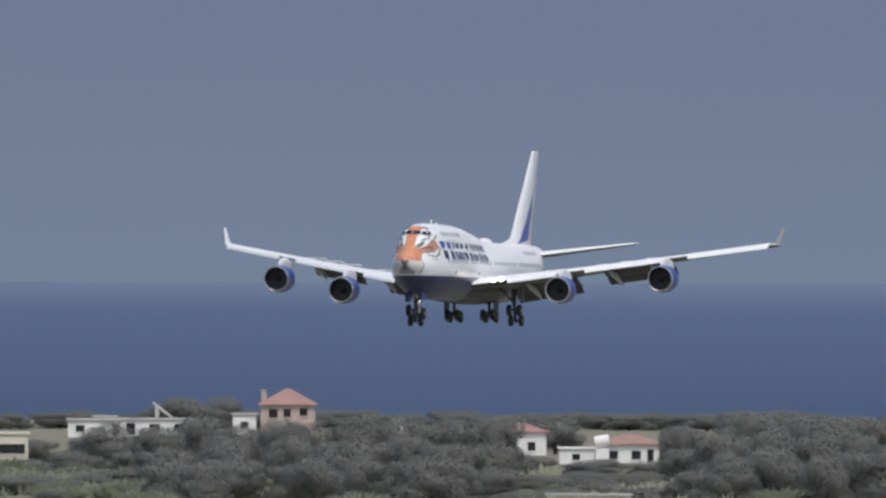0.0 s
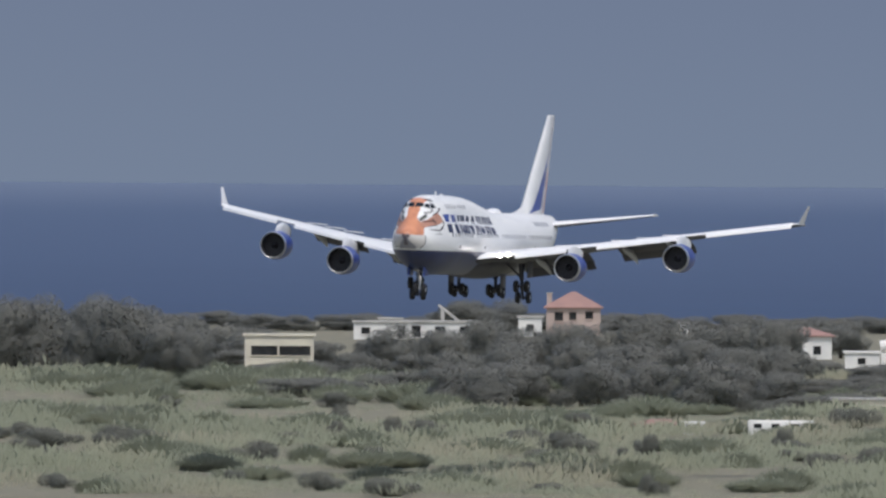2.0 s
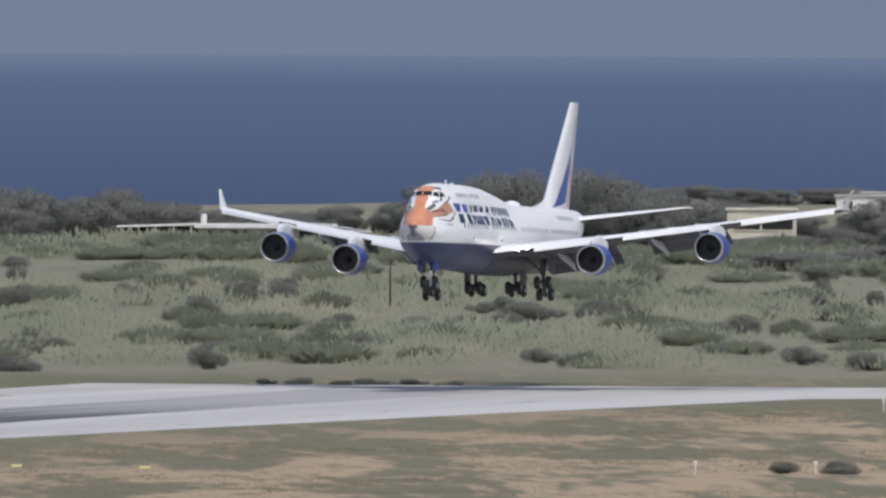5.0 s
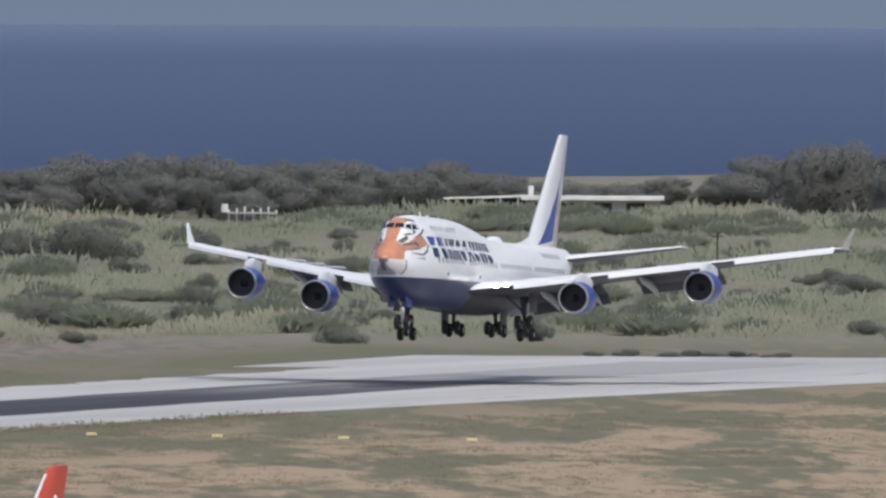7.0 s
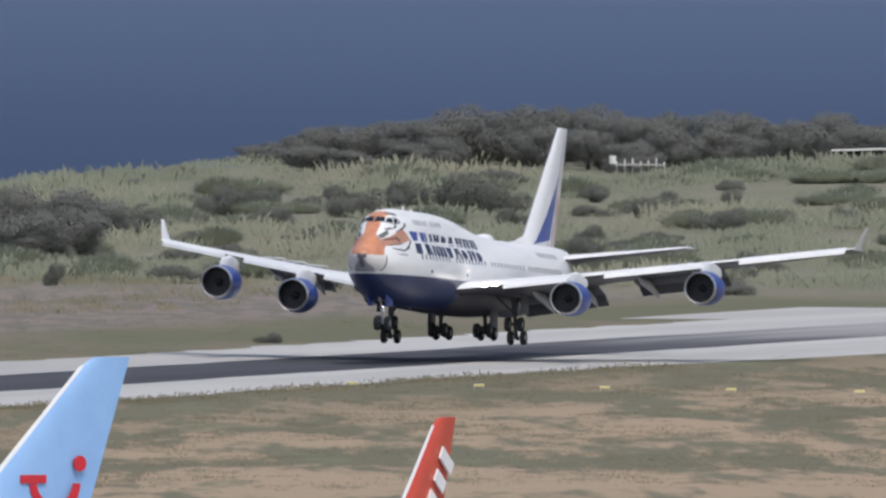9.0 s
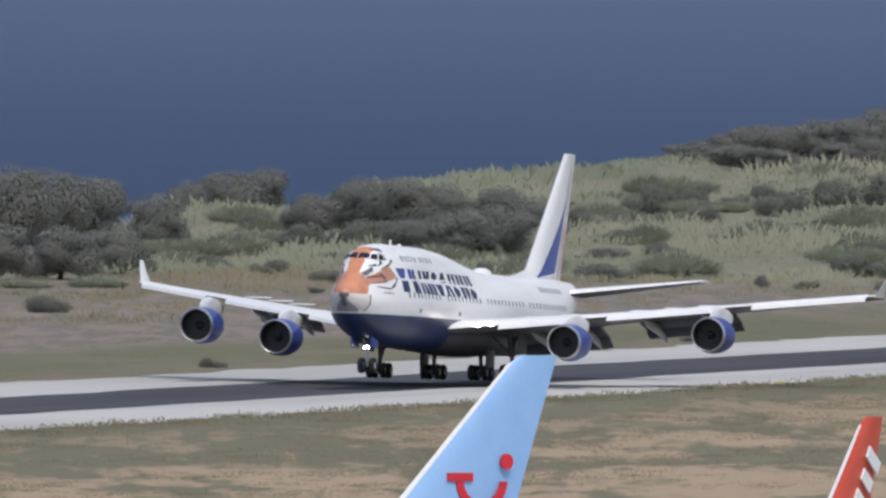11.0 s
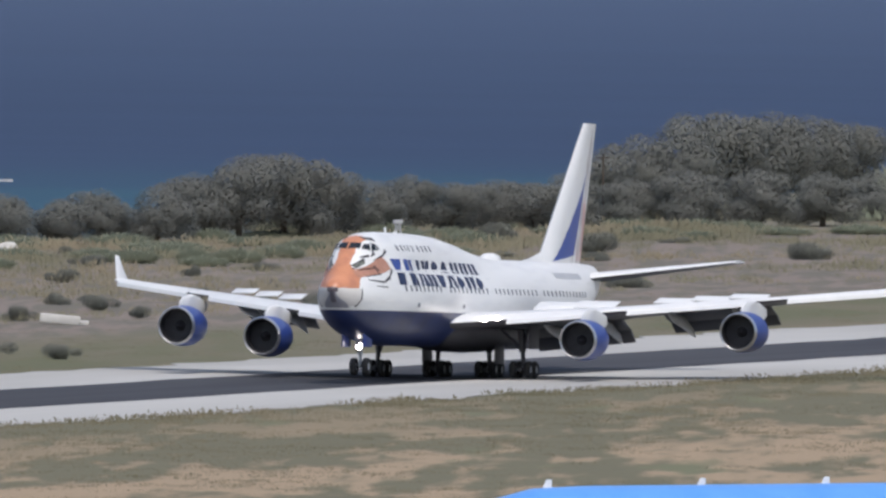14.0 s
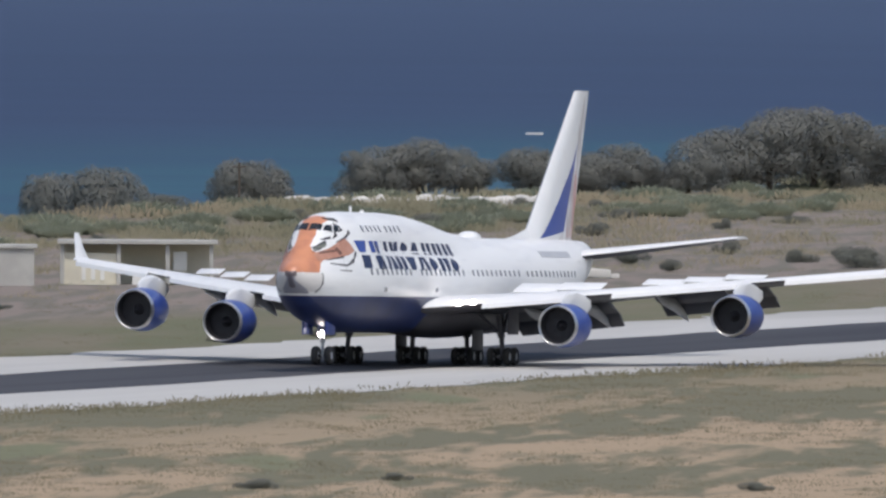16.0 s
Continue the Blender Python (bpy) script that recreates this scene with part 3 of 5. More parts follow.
def make_wing(plane, port):
    pivot = at747(31.0, 3.0 * port, 3.6)
    side = "port" if port > 0 else "starboard"
    rings = [foil(wing_lead(y), y, wing_z(y), wing_chord(y), float(np.interp(y, [2.6, 12, 31], [0.088, 0.074, 0.066])), port, 0.03, pivot) for y in SPAN]
    wing = part("wing", shade_below(loft(rings), len(SPAN) - 1), M_WHITE, plane, "swept wing, white above, grey with painted shade below, flaps down")
    wing.data.materials.append(M_SHADED_GREY)
    wing.matrix_basis = Matrix.Translation(pivot)
    # winglet
    base, tip = (46.8, 30.45, wing_z(30.5) + 0.02), (48.6, 31.15, wing_z(30.5) + 1.85)
    rings = []
    for u, ch in ((0.0, 2.9), (0.5, 1.8), (1.0, 1.0)):
        a, y, z = [p + (q - p) * u for p, q in zip(base, tip)]
        rings.append([at747(a + v * ch, (y + w) * port, z) - pivot for v, w in ((0, 0), (0.3, 0.09), (0.7, 0.06), (1, 0), (0.7, -0.06), (0.3, -0.09))])
    part("winglet", loft(rings), M_WHITE, wing, "upturned white winglet")
    # leading edge slats drooped for landing
    for y0, y1 in ((6.2, 10.6), (13.2, 20.2), (22.6, 30.0)):
        rings = [[at747(wing_lead(y) + u, y * port, wing_z(y) + dz) - pivot for u, dz in ((-0.55, -0.36), (-0.42, -0.08), (0.05, 0.13), (0.5, 0.24), (0.45, 0.1), (-0.3, -0.22))] for y in (y0, (y0 + y1) / 2, y1)]
        part("leading_edge_slat", loft(rings), M_WHITE, wing, "drooped leading edge slat")
    # trailing edge flaps in two leaves
    for y0, y1 in ((3.8, 10.6), (13.4, 20.0)):
        for lo, hi, drop, slope in ((-0.9, 1.8, 0.22, 0.30), (1.65, 3.2, 0.95, 0.62)):
            rings = []
            for y in (y0, (y0 + y1) / 2, y1):
                tail = wing_lead(y) + wing_chord(y)
                k = 1.0 if y0 < 5 else 0.8
                zt = wing_z(y) - drop * k
                rings.append([at747(tail + (lo + u * (hi - lo)) * k, y * port, zt - slope * u * (hi - lo) * k + t * k) - pivot for u, t in ((0, 0), (0.25, 0.18), (1, 0.02), (1, -0.02), (0.3, -0.14))])
            part("trailing_edge_flap", loft(rings), M_SHADED_GREY, wing, "lowered grey trailing edge flap, shade painted in")
    for y in (6.2, 9.8, 14.6, 18.6):
        tail = wing_lead(y) + wing_chord(y)
        rings = []
        for u, r, dz in ((-4.6, 0.05, -0.35), (-3.2, 0.3, -0.6), (-0.6, 0.42, -0.9), (1.6, 0.3, -1.5), (2.7, 0.05, -1.95)):
            rings.append([at747(tail + u, (y + 0.6 * r * math.cos(a)) * port, wing_z(y) + dz + r * math.sin(a)) - pivot for a in [2 * math.pi * i / 10 for i in range(10)]])
        part("flap_track_fairing", loft(rings), M_GREY, wing)
    # spoilers, hinged at their front edge
    spoilers = []
    for y0, y1 in ((5.4, 7.9), (8.1, 10.6), (13.3, 15.4), (15.6, 17.7), (17.9, 20.0)):
        ym = (y0 + y1) / 2
        hinge = at747(wing_lead(ym) + wing_chord(ym) * 0.70, ym * port, wing_z(ym) + 0.055 * wing_chord(ym)) - pivot
        sweep = math.atan2((wing_lead(y1) + 0.7 * wing_chord(y1)) - (wing_lead(y0) + 0.7 * wing_chord(y0)), y1 - y0) * port
        chord = 0.145 * wing_chord(ym)
        bm = box(((y1 - y0 + 0.19) / math.cos(sweep), chord, 0.07), (0, chord / 2, 0), 0.02)
        for v in bm.verts:
            v.co.x += v.co.y * math.tan(sweep)
        ob = part("spoiler", bm, M_WHITE, wing, "hinged white spoiler panel")
        spoilers.append((ob, hinge, sweep))
    for span, aft, z in ((11.8, 21.8, 2.80), (21.05, 31.0, 3.58)):
        engine(wing, port, span, aft, z, pivot)
    # landing lights in the wing root
    for dy in (0.0, 0.75):
        y = 4.85 + dy
        p = at747(wing_lead(y) - 0.22, y * port, wing_z(y) + 0.12) - pivot
        bm = revolve([(-0.02, 0.01), (0.0, 0.12), (0.1, 0.15), (0.3, 0.15)], 14, p)
        part("landing_light", bm, M_LIGHT, wing, "bright white landing light")
    return wing, pivot, spoilers


def wheel_mesh():
    prof = [(-0.2, 0.28), (-0.23, 0.40), (-0.2, 0.55), (-0.1, 0.62), (0.1, 0.62), (0.2, 0.55), (0.23, 0.40), (0.2, 0.28)]
    seg = 22
    verts = [(a, r * math.cos(2 * math.pi * i / seg), r * math.sin(2 * math.pi * i / seg)) for a, r in prof for i in range(seg)]
    faces = [(j * seg + i, j * seg + (i + 1) % seg, (j + 1) * seg + (i + 1) % seg, (j + 1) * seg + i) for j in range(len(prof) - 1) for i in range(seg)]
    me = raw("tyre", verts, faces, M_TYRE, True)
    return me


def hub_mesh():
    bm = rod((-0.16, 0, 0), (0.16, 0, 0), 0.30, seg=18)
    me = bpy.data.meshes.new("rim")
    bm.to_mesh(me)
    bm.free()
    me.materials.append(M_GREY)
    return me


TYRE, HUB = wheel_mesh(), hub_mesh()


def main_gear(plane, port, aft, top, track):
    """One leg with its four-wheel bogie; returns the bogie and its pivot."""
    pivot = at747(aft, port, 0.72)
    bm = rod(at747(aft, port, 0.7), at747(aft, port * 0.98, 2.0), 0.17)
    rod(at747(aft, port * 0.98, 1.9), at747(aft - 0.1, port * 0.96, top), 0.26, bm=bm)
    part("gear_leg", bm, M_SHADED_GREY, plane, "grey main gear leg, shade painted in")
    part("side_brace", rod(at747(aft - 0.1, port * 0.97, 2.1), at747(aft - 0.2, port * 0.97 - math.copysign(1.5, port), top), 0.11), M_SHADED_GREY, plane)
    part("drag_brace", rod(at747(aft + 0.1, port * 0.97, 1.8), at747(aft + 1.6, port * 0.96, top), 0.11), M_SHADED_GREY, plane)
    part("gear_door", box((0.07, 2.4, 1.7), at747(aft - 0.1, port + math.copysign(0.75, port), top - 0.55), 0.02), M_SHADED_GREY, plane, "hanging gear door")
    bogie = part("bogie", rod((0, -0.95, -0.1), (0, 0.95, -0.1), 0.15), M_DARKMETAL, plane, "four-wheel bogie beam")
    bogie.matrix_basis = Matrix.Translation(pivot)
    for dy in (-0.74, 0.74):
        part("axle", rod((-track / 2, dy, -0.1), (track / 2, dy, -0.1), 0.08), M_DARKMETAL, bogie)
        for dx in (-track / 2, track / 2):
            hang("tyre", TYRE, bogie, "black rubber tyre", Matrix.Translation((dx, dy, -0.1)))
            hang("rim", HUB, bogie, "", Matrix.Translation((dx, dy, -0.1)))
    return bogie, pivot


def make_airliner():
    plane = thing("jumbo_jet", "white four-engined jumbo jet with tiger-painted nose, gear down", "airplane")
    stations = [0, 0.08, 0.25, 0.5, 0.8, 1.2, 1.7, 2.3, 3, 3.7, 4.4, 5.2, 6, 7, 8, 9, 10, 11.5, 13, 15, 17, 18.5, 20, 21.5, 23, 24.5, 26, 27.5, 29, 30.5, 32, 33.5, 35, 36.5, 38.2, 42, 48, 51, 54, 57, 59.5, 61, 62.5, 64, 65.0, 65.8]
    fus = part("fuselage", loft([[skin(a, 2 * math.pi * i / 56) for i in range(56)] for a in stations]), M_LIVERY, plane, "white fuselage, navy underside, orange tiger face on the nose")
    # belly fairing between the wings
    rings = []
    for u in np.linspace(0, 1, 15):
        a, k = 18.5 + 26 * u, math.sin(math.pi * min(max(u, 0.02), 0.98)) ** 0.45
        rings.append([at747(a, 3.75 * k * math.cos(t), 3.55 + 1.75 * k * math.sin(t)) for t in [2 * math.pi * i / 28 for i in range(28)]])
    part("wing_body_fairing", loft(rings), M_SHADED_GREY, plane, "grey wing root fairing under the belly, shade painted in")
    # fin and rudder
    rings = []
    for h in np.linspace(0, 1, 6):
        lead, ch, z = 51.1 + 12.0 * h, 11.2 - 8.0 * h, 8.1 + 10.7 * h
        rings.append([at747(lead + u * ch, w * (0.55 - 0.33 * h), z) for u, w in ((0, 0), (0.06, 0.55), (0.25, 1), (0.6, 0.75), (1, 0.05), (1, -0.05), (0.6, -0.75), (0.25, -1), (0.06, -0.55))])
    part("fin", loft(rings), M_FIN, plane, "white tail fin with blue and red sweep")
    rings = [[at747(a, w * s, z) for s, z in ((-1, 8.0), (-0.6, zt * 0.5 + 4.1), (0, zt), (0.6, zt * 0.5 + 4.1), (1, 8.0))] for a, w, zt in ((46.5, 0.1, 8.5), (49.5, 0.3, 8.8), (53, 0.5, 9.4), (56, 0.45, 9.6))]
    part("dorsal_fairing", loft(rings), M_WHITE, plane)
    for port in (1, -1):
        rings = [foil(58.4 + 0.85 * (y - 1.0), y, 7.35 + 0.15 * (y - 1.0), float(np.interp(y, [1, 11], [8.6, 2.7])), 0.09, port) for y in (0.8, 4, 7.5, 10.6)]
        part("tailplane", shade_below(loft(rings), 3), M_WHITE, plane, "swept horizontal tailplane, white above, grey with painted shade below").data.materials.append(M_SHADED_GREY)
        # cabin windows and doors
        for a0, a1, z, step in ((8.6, 17.6, 6.22, 1.02), (19.2, 29.0, 6.22, 1.02), (30.6, 41.0, 6.22, 1.02), (42.8, 56.0, 6.22, 1.02), (9.4, 13.2, 9.08, 0.95), (14.6, 18.0, 9.08, 0.95)):
            a = a0
            while a < a1:
                hang("cabin_window", shared_pane(a, z, port), fus)
                a += step
        for a in (5.6, 18.4, 29.8, 42.0, 57.2):
            part("cabin_door", panel([(a - 0.55, 5.25), (a + 0.55, 5.25), (a + 0.55, 7.15), (a - 0.55, 7.15)], port, 0.015), M_WHITE, fus, "white cabin door")
        for a in (10.8, 22.0, 44.5):
            part("cargo_latch", panel([(a, 4.9), (a + 0.5, 4.9), (a + 0.5, 5.2), (a, 5.2)], port, 0.02), M_CABIN, fus)
        part("livery_line", panel([(48.0, 7.35), (55.5, 7.35), (55.5, 7.75), (48.0, 7.75)], port, 0.02, 6), M_GREY, fus, "faint grey bar of small writing")
        # a word of nine letters split into two rows, as plain strokes
        strokes = {"post": ((0, 0), (0.66, 0), (0.7, 1), (0.02, 1)), "lean": ((0.02, 0), (0.56, 0), (0.98, 1), (0.46, 1)), "back": ((0.4, 0), (0.96, 0), (0.62, 1), (0.02, 1)),
                   "wedge": ((0.2, 0), (0.66, 0), (0.95, 1), (0.0, 1)), "foot": ((0.0, 0), (0.92, 0), (0.62, 1), (0.26, 1)), "drop": ((0.3, 0), (0.65, 0.06), (0.9, 0.5), (0.65, 0.96), (0.3, 1), (0.04, 0.5))}
        upper = (("wedge",), ("post", "wedge"), ("foot", "back"), ("back", "post"), ("drop",), ("foot",), ("back", "back"), ("back", "back"), ("back", "back"))
        lower = (("post",), ("wedge", "post"), ("lean", "foot"), ("post", "post"), ("wedge",), ("lean", "back"), ("drop",), ("post", "wedge"), ("drop",))
        for shapes, a0, lo, hi in ((upper, 7.15, 7.5, 8.28), (lower, 7.6, 6.45, 7.32)):
            for i, pair in enumerate(shapes):
                for k, shape in enumerate(pair):
                    w = 2.0 if len(pair) == 1 else 1.2
                    a = a0 + 2.32 * i + 1.08 * k
                    pts = [(a + w * u, lo - 0.008 * (a - 7) + (hi - lo) * v) for u, v in strokes[shape]]
                    blue = lo > 7 and i < 2
                    part("lettering_stroke", patch(pts, port, 0.024, 2, 6), M_BLUE if blue else M_NAVY, fus, "royal blue lettering stroke" if blue else "navy lettering stroke")
        # painted face: cheek, eye, spots and black stripes
        part("cheek_patch", patch([(2.3, 6.86), (2.3, 7.38), (3.9, 7.72), (5.0, 8.1), (5.93, 8.45), (6.5, 8.1), (6.86, 7.56), (5.64, 7.23)], port, 0.02, 8, 12), M_CHEEK, fus, "dull orange painted cheek")
        part("eye_patch", patch([(2.5, 7.6), (2.75, 7.85), (3.92, 8.12), (3.75, 7.85), (2.9, 7.62)], port, 0.024), M_EYE, fus, "grey-green painted eye")
        for pts in ([(4.4, 7.62), (4.75, 7.82), (5.15, 7.4), (4.8, 7.28)], [(2.75, 7.35), (2.9, 7.5), (4.4, 7.62), (4.5, 7.5)]):
            part("brown_spot", patch(pts, port, 0.026), M_BROWN, fus, "brown painted spot")
        for a0, z0, a1, z1, w in ((4.7, 8.4, 5.25, 8.66, 0.11), (4.9, 8.14, 6.3, 8.5, 0.07), (6.2, 8.46, 6.95, 8.86, 0.13), (4.95, 8.5, 5.35, 9.1, 0.10), (5.35, 9.72, 6.3, 9.6, 0.13), (5.5, 9.38, 6.0, 9.1, 0.09), (5.6, 8.86, 6.1, 9.0, 0.08),
                                  (3.4, 6.74, 5.3, 6.6, 0.06), (5.3, 6.6, 6.3, 6.95, 0.12), (6.3, 6.95, 6.95, 7.5, 0.10), (3.2, 6.95, 5.2, 7.18, 0.05), (2.4, 7.48, 3.2, 7.72, 0.05), (2.5, 7.72, 3.9, 8.2, 0.06), (3.6, 8.32, 4.5, 8.44, 0.08),
                                  (2.2, 6.1, 2.14, 5.3, 0.05), (2.14, 5.3, 1.8, 4.8, 0.05), (4.2, 6.3, 5.6, 6.25, 0.04)):
            d = Vector((a1 - a0, z1 - z0)).normalized() * w
            part("face_stripe", panel([(a0 + d.y * 0.3, z0 - d.x * 0.3), (a1 + d.y, z1 - d.x), (a1 - d.y, z1 + d.x), (a0 - d.y * 0.3, z0 + d.x * 0.3)], port, 0.028), M_STRIPE, fus, "black painted stripe")
        # flight deck glazing
        for corners in (((3.66, 89), (4.3, 89.2), (4.62, 78.5), (4.08, 77)), ((4.18, 75.5), (4.72, 77), (5.25, 73), (4.85, 68.5)), ((5.0, 67.5), (5.4, 72), (5.85, 70), (5.6, 66))):
            part("cockpit_window", pane(corners, port), M_GLASS, fus, "dark cockpit window")
    part("satellite_dome", loft([[at747(37.5 + u, 0.75 * w * math.cos(t), 8.5 + 0.55 * w * max(0, math.sin(t))) for t in [math.pi * i / 8 for i in range(9)]] for u, w in ((0, 0.05), (0.5, 0.7), (1.4, 1), (2.4, 1), (3.0, 0.6), (3.3, 0.05))]), M_WHITE, plane, "white antenna dome on the roof")
    part("blade_antenna", box((0.06, 0.5, 0.55), at747(13.0, 0, 10.3), 0.01), M_WHITE, plane)
    part("beacon", revolve([(-0.15, 0.02), (-0.1, 0.15), (0.1, 0.15), (0.15, 0.02)], 10, at747(15.5, 0, 10.2)), M_WHITE, plane)
    # nose gear
    bm = rod(at747(7.3, 0, 0.55), at747(7.3, 0, 1.6), 0.12)
    rod(at747(7.3, 0, 1.5), at747(7.1, 0, 3.0), 0.19, bm=bm)
    part("nose_gear_leg", bm, M_GREY, plane, "grey nose gear leg")
    part("nose_drag_brace", rod(at747(7.3, 0, 1.7), at747(5.6, 0, 3.0), 0.09), M_GREY, plane)
    part("nose_axle", rod(at747(7.3, -0.5, 0.6), at747(7.3, 0.5, 0.6), 0.08), M_DARKMETAL, plane)
    for dx in (-0.46, 0.46):
        hang("nose_tyre", TYRE, plane, "black nose wheel tyre", Matrix.Translation(at747(7.3, dx, 0.62)))
        hang("nose_rim", HUB, plane, "", Matrix.Translation(at747(7.3, dx, 0.62)))
        part("nose_gear_door", box((0.06, 2.2, 1.0), at747(6.4, dx * 1.7, 2.5), 0.02), M_BLUE, plane, "open nose gear door")
    lamp = part("taxi_light", revolve([(-0.06, 0.36), (-0.04, 0.30), (0.0, 0.28), (0.25, 0.26), (0.4, 0.05)], 16), M_DARKMETAL, plane, "bright nose gear taxi light")
    part("lens", revolve([(-0.05, 0.01), (-0.02, 0.16), (0.0, 0.22)], 16), M_LIGHT, lamp, "glowing lens")
    bogies = []
    for port in (1, -1):
        bogies.append((*main_gear(plane, 5.5 * port, 29.8, 3.5, 1.12), 1))
        bogies.append((*main_gear(plane, 1.95 * port, 33.1, 2.4, 1.12), 0))
    wings = [make_wing(plane, port) for port in (1, -1)]
    return plane, wings, bogies, lamp


PANES = {}


def shared_pane(a, z, port):
    bm = panel([(a - 0.15, z - 0.2), (a + 0.15, z - 0.2), (a + 0.15, z + 0.2), (a - 0.15, z + 0.2)], port, 0.02, 1)
    bmesh.ops.recalc_face_normals(bm, faces=bm.faces)
    me = bpy.data.meshes.new("cabin_window")
    bm.to_mesh(me)
    bm.free()
    me.materials.append(M_CABIN)
    return me


JET, WINGS, BOGIES, TAXI_LAMP = make_airliner()


def motions():
    JET.scale = (1.03, 1.03, 1.03)
    walk(JET, [(t, pose(0.3, y, z, -pitch, bank, yaw)) for t, y, z, yaw, pitch, bank in LANDING])
    # wings bend up in flight and settle after touchdown
    for port, (wing, pivot, spoilers) in zip((1, -1), WINGS):
        rows = [(t, Matrix.Translation(pivot) @ pose(0, 0, 0, 0, -port * a, 0)) for t, a in ((0, 3.2), (7.3, 3.0), (9.6, 2.8), (10.6, 1.8), (11.8, 0.1), (12.4, -0.2), (16, -0.2))]
        walk(wing, rows)
        for ob, hinge, sweep in spoilers:
            m = Matrix.Translation(hinge) @ Matrix.Rotation(sweep, 4, "Z")
            walk(ob, [(t, m @ Matrix.Rotation(radians(a), 4, "X")) for t, a in ((0, -4), (10.4, -4), (11.2, 8), (11.9, 17), (16, 17))])
    for bogie, pivot, tilts in BOGIES:
        m = Matrix.Translation(pivot)
        rest = 48 if tilts else 8
        walk(bogie, [(t, m @ Matrix.Rotation(radians(-a), 4, "X")) for t, a in ((0, rest), (9.9, rest), (10.3, rest * 0.55), (10.7, 0), (16, 0))])
    m = Matrix.Translation(at747(6.95, 0, 2.05))
    walk(TAXI_LAMP, [(t, m @ Matrix.Rotation(radians(a), 4, "X") @ Matrix.Rotation(radians(b), 4, "Z")) for t, a, b in ((0, 86, 0), (10.3, 86, 0), (11.1, 42, 8), (11.9, 0, 14), (16, 0, 14))])


# ---- parked airliners ----
def parked_airliner(name, label, at, length, radius, top, fin_h, paint, tail, marks):
    """A parked twin-jet: local nose = -y, origin on the apron below the fin's tip."""
    plane = thing(name, label, "airplane", at)
    zc = top - radius
    nose = -(length - 4.0)
    rings = []
    for u, k, dz in ((0, 0.03, -0.35), (0.012, 0.3, -0.3), (0.04, 0.58, -0.2), (0.08, 0.8, -0.1), (0.13, 0.96, 0), (0.18, 1, 0), (0.45, 1, 0), (0.68, 1, 0), (0.78, 0.86, 0.1), (0.88, 0.6, 0.3), (0.96, 0.32, 0.5), (1, 0.1, 0.6)):
        rings.append([Vector((radius * k * math.cos(a), nose + u * length, zc + radius * dz + radius * k * math.sin(a))) for a in [2 * math.pi * i / 32 for i in range(32)]])
    body = part("fuselage", loft(rings), paint, plane)
    tip = 2.7 * fin_h / 15.8
    span_h = fin_h - top + 0.6
    rings = []
    for h in (0.0, 0.35, 0.7, 0.96, 1.0):
        lead = -tip / 2 - (1 - h) * span_h * 1.01 + (0.35 if h == 1.0 else 0.0)
        end = tip / 2 - (1 - h) * span_h * 0.34
        ch = end - lead
        w = 0.42 - 0.26 * h
        rings.append([Vector((s * w, lead + u * ch, top - 0.6 + span_h * h)) for u, s in ((0, 0), (0.05, 0.6), (0.25, 1), (0.6, 0.8), (1, 0.06), (1, -0.06), (0.6, -0.8), (0.25, -1), (0.05, -0.6))])
    fin = part("fin", loft(rings), tail, plane)
    edge = []
    for h in (0.0, 0.5, 0.955):
        lead = -tip / 2 - (1 - h) * span_h * 1.01
        w = 0.12 - 0.04 * h
        edge.append([Vector((x, lead + y, top - 0.6 + span_h * h)) for x, y in ((-w, 0.12), (0, -0.1), (w, 0.12), (w * 1.3, 0.34), (-w * 1.3, 0.34))])
    part("fin_leading_edge", loft(edge), M_WHITE, fin, "polished pale leading edge")
    for port in (1, -1):
        rings = [[Vector((port * y, -6.5 + 0.7 * (y - 1) + u * (4.6 - 0.35 * y), zc + 0.7 + 0.1 * y + t)) for u, t in ((0, 0), (0.3, 0.15), (1, 0), (0.3, -0.12))] for y in (0.8, length * 0.165)]
        part("tailplane", loft(rings), M_GREY, plane)
        half = length * 0.435
        rings = [[Vector((port * y, nose + length * 0.36 + 0.55 * (y - 2) + u * float(np.interp(y, [1, half], [9.0, 2.2])), zc - radius * 0.45 + 0.09 * y + t)) for u, t in ((0, 0), (0.25, 0.35), (1, 0), (0.3, -0.3))] for y in (1.0, half * 0.4, half)]
        part("wing", loft(rings), M_GREY, plane)
        c = Vector((port * length * 0.145, nose + length * 0.33, 2.1))
        part("engine", revolve([(1.0, 0.9), (0, 1.1), (0.3, 1.25), (2.2, 1.2), (3.9, 0.8), (3.9, 0.5), (5.0, 0.05)], 20, c), M_WHITE, plane)
        part("engine_pylon", box((0.3, 4.0, 1.3), c + Vector((0, 3.2, 1.3)), 0.05), M_GREY, plane)
        for dy in (-0.6, 0.6):
            for dx in (-0.4, 0.4):
                hang("tyre", TYRE, plane, "", Matrix.Translation((port * length * 0.085 + dx, nose + length * 0.53 + dy, 0.67)))
        part("main_gear_leg", rod((port * length * 0.085, nose + length * 0.53, 0.6), (port * length * 0.08, nose + length * 0.53, zc), 0.17), M_GREY, plane)
        hang("tyre", TYRE, plane, "", Matrix.Translation((port * 0.4, nose + length * 0.11, 0.67)))
        i = 0
        while 0.16 + 0.013 * i < 0.74:
            p = Vector((port * (radius * 0.955), nose + (0.16 + 0.013 * i) * length, zc + radius * 0.27))
            part("cabin_window", box((0.06, 0.26, 0.36), p), M_GLASS, body, smooth=False)
            i += 3
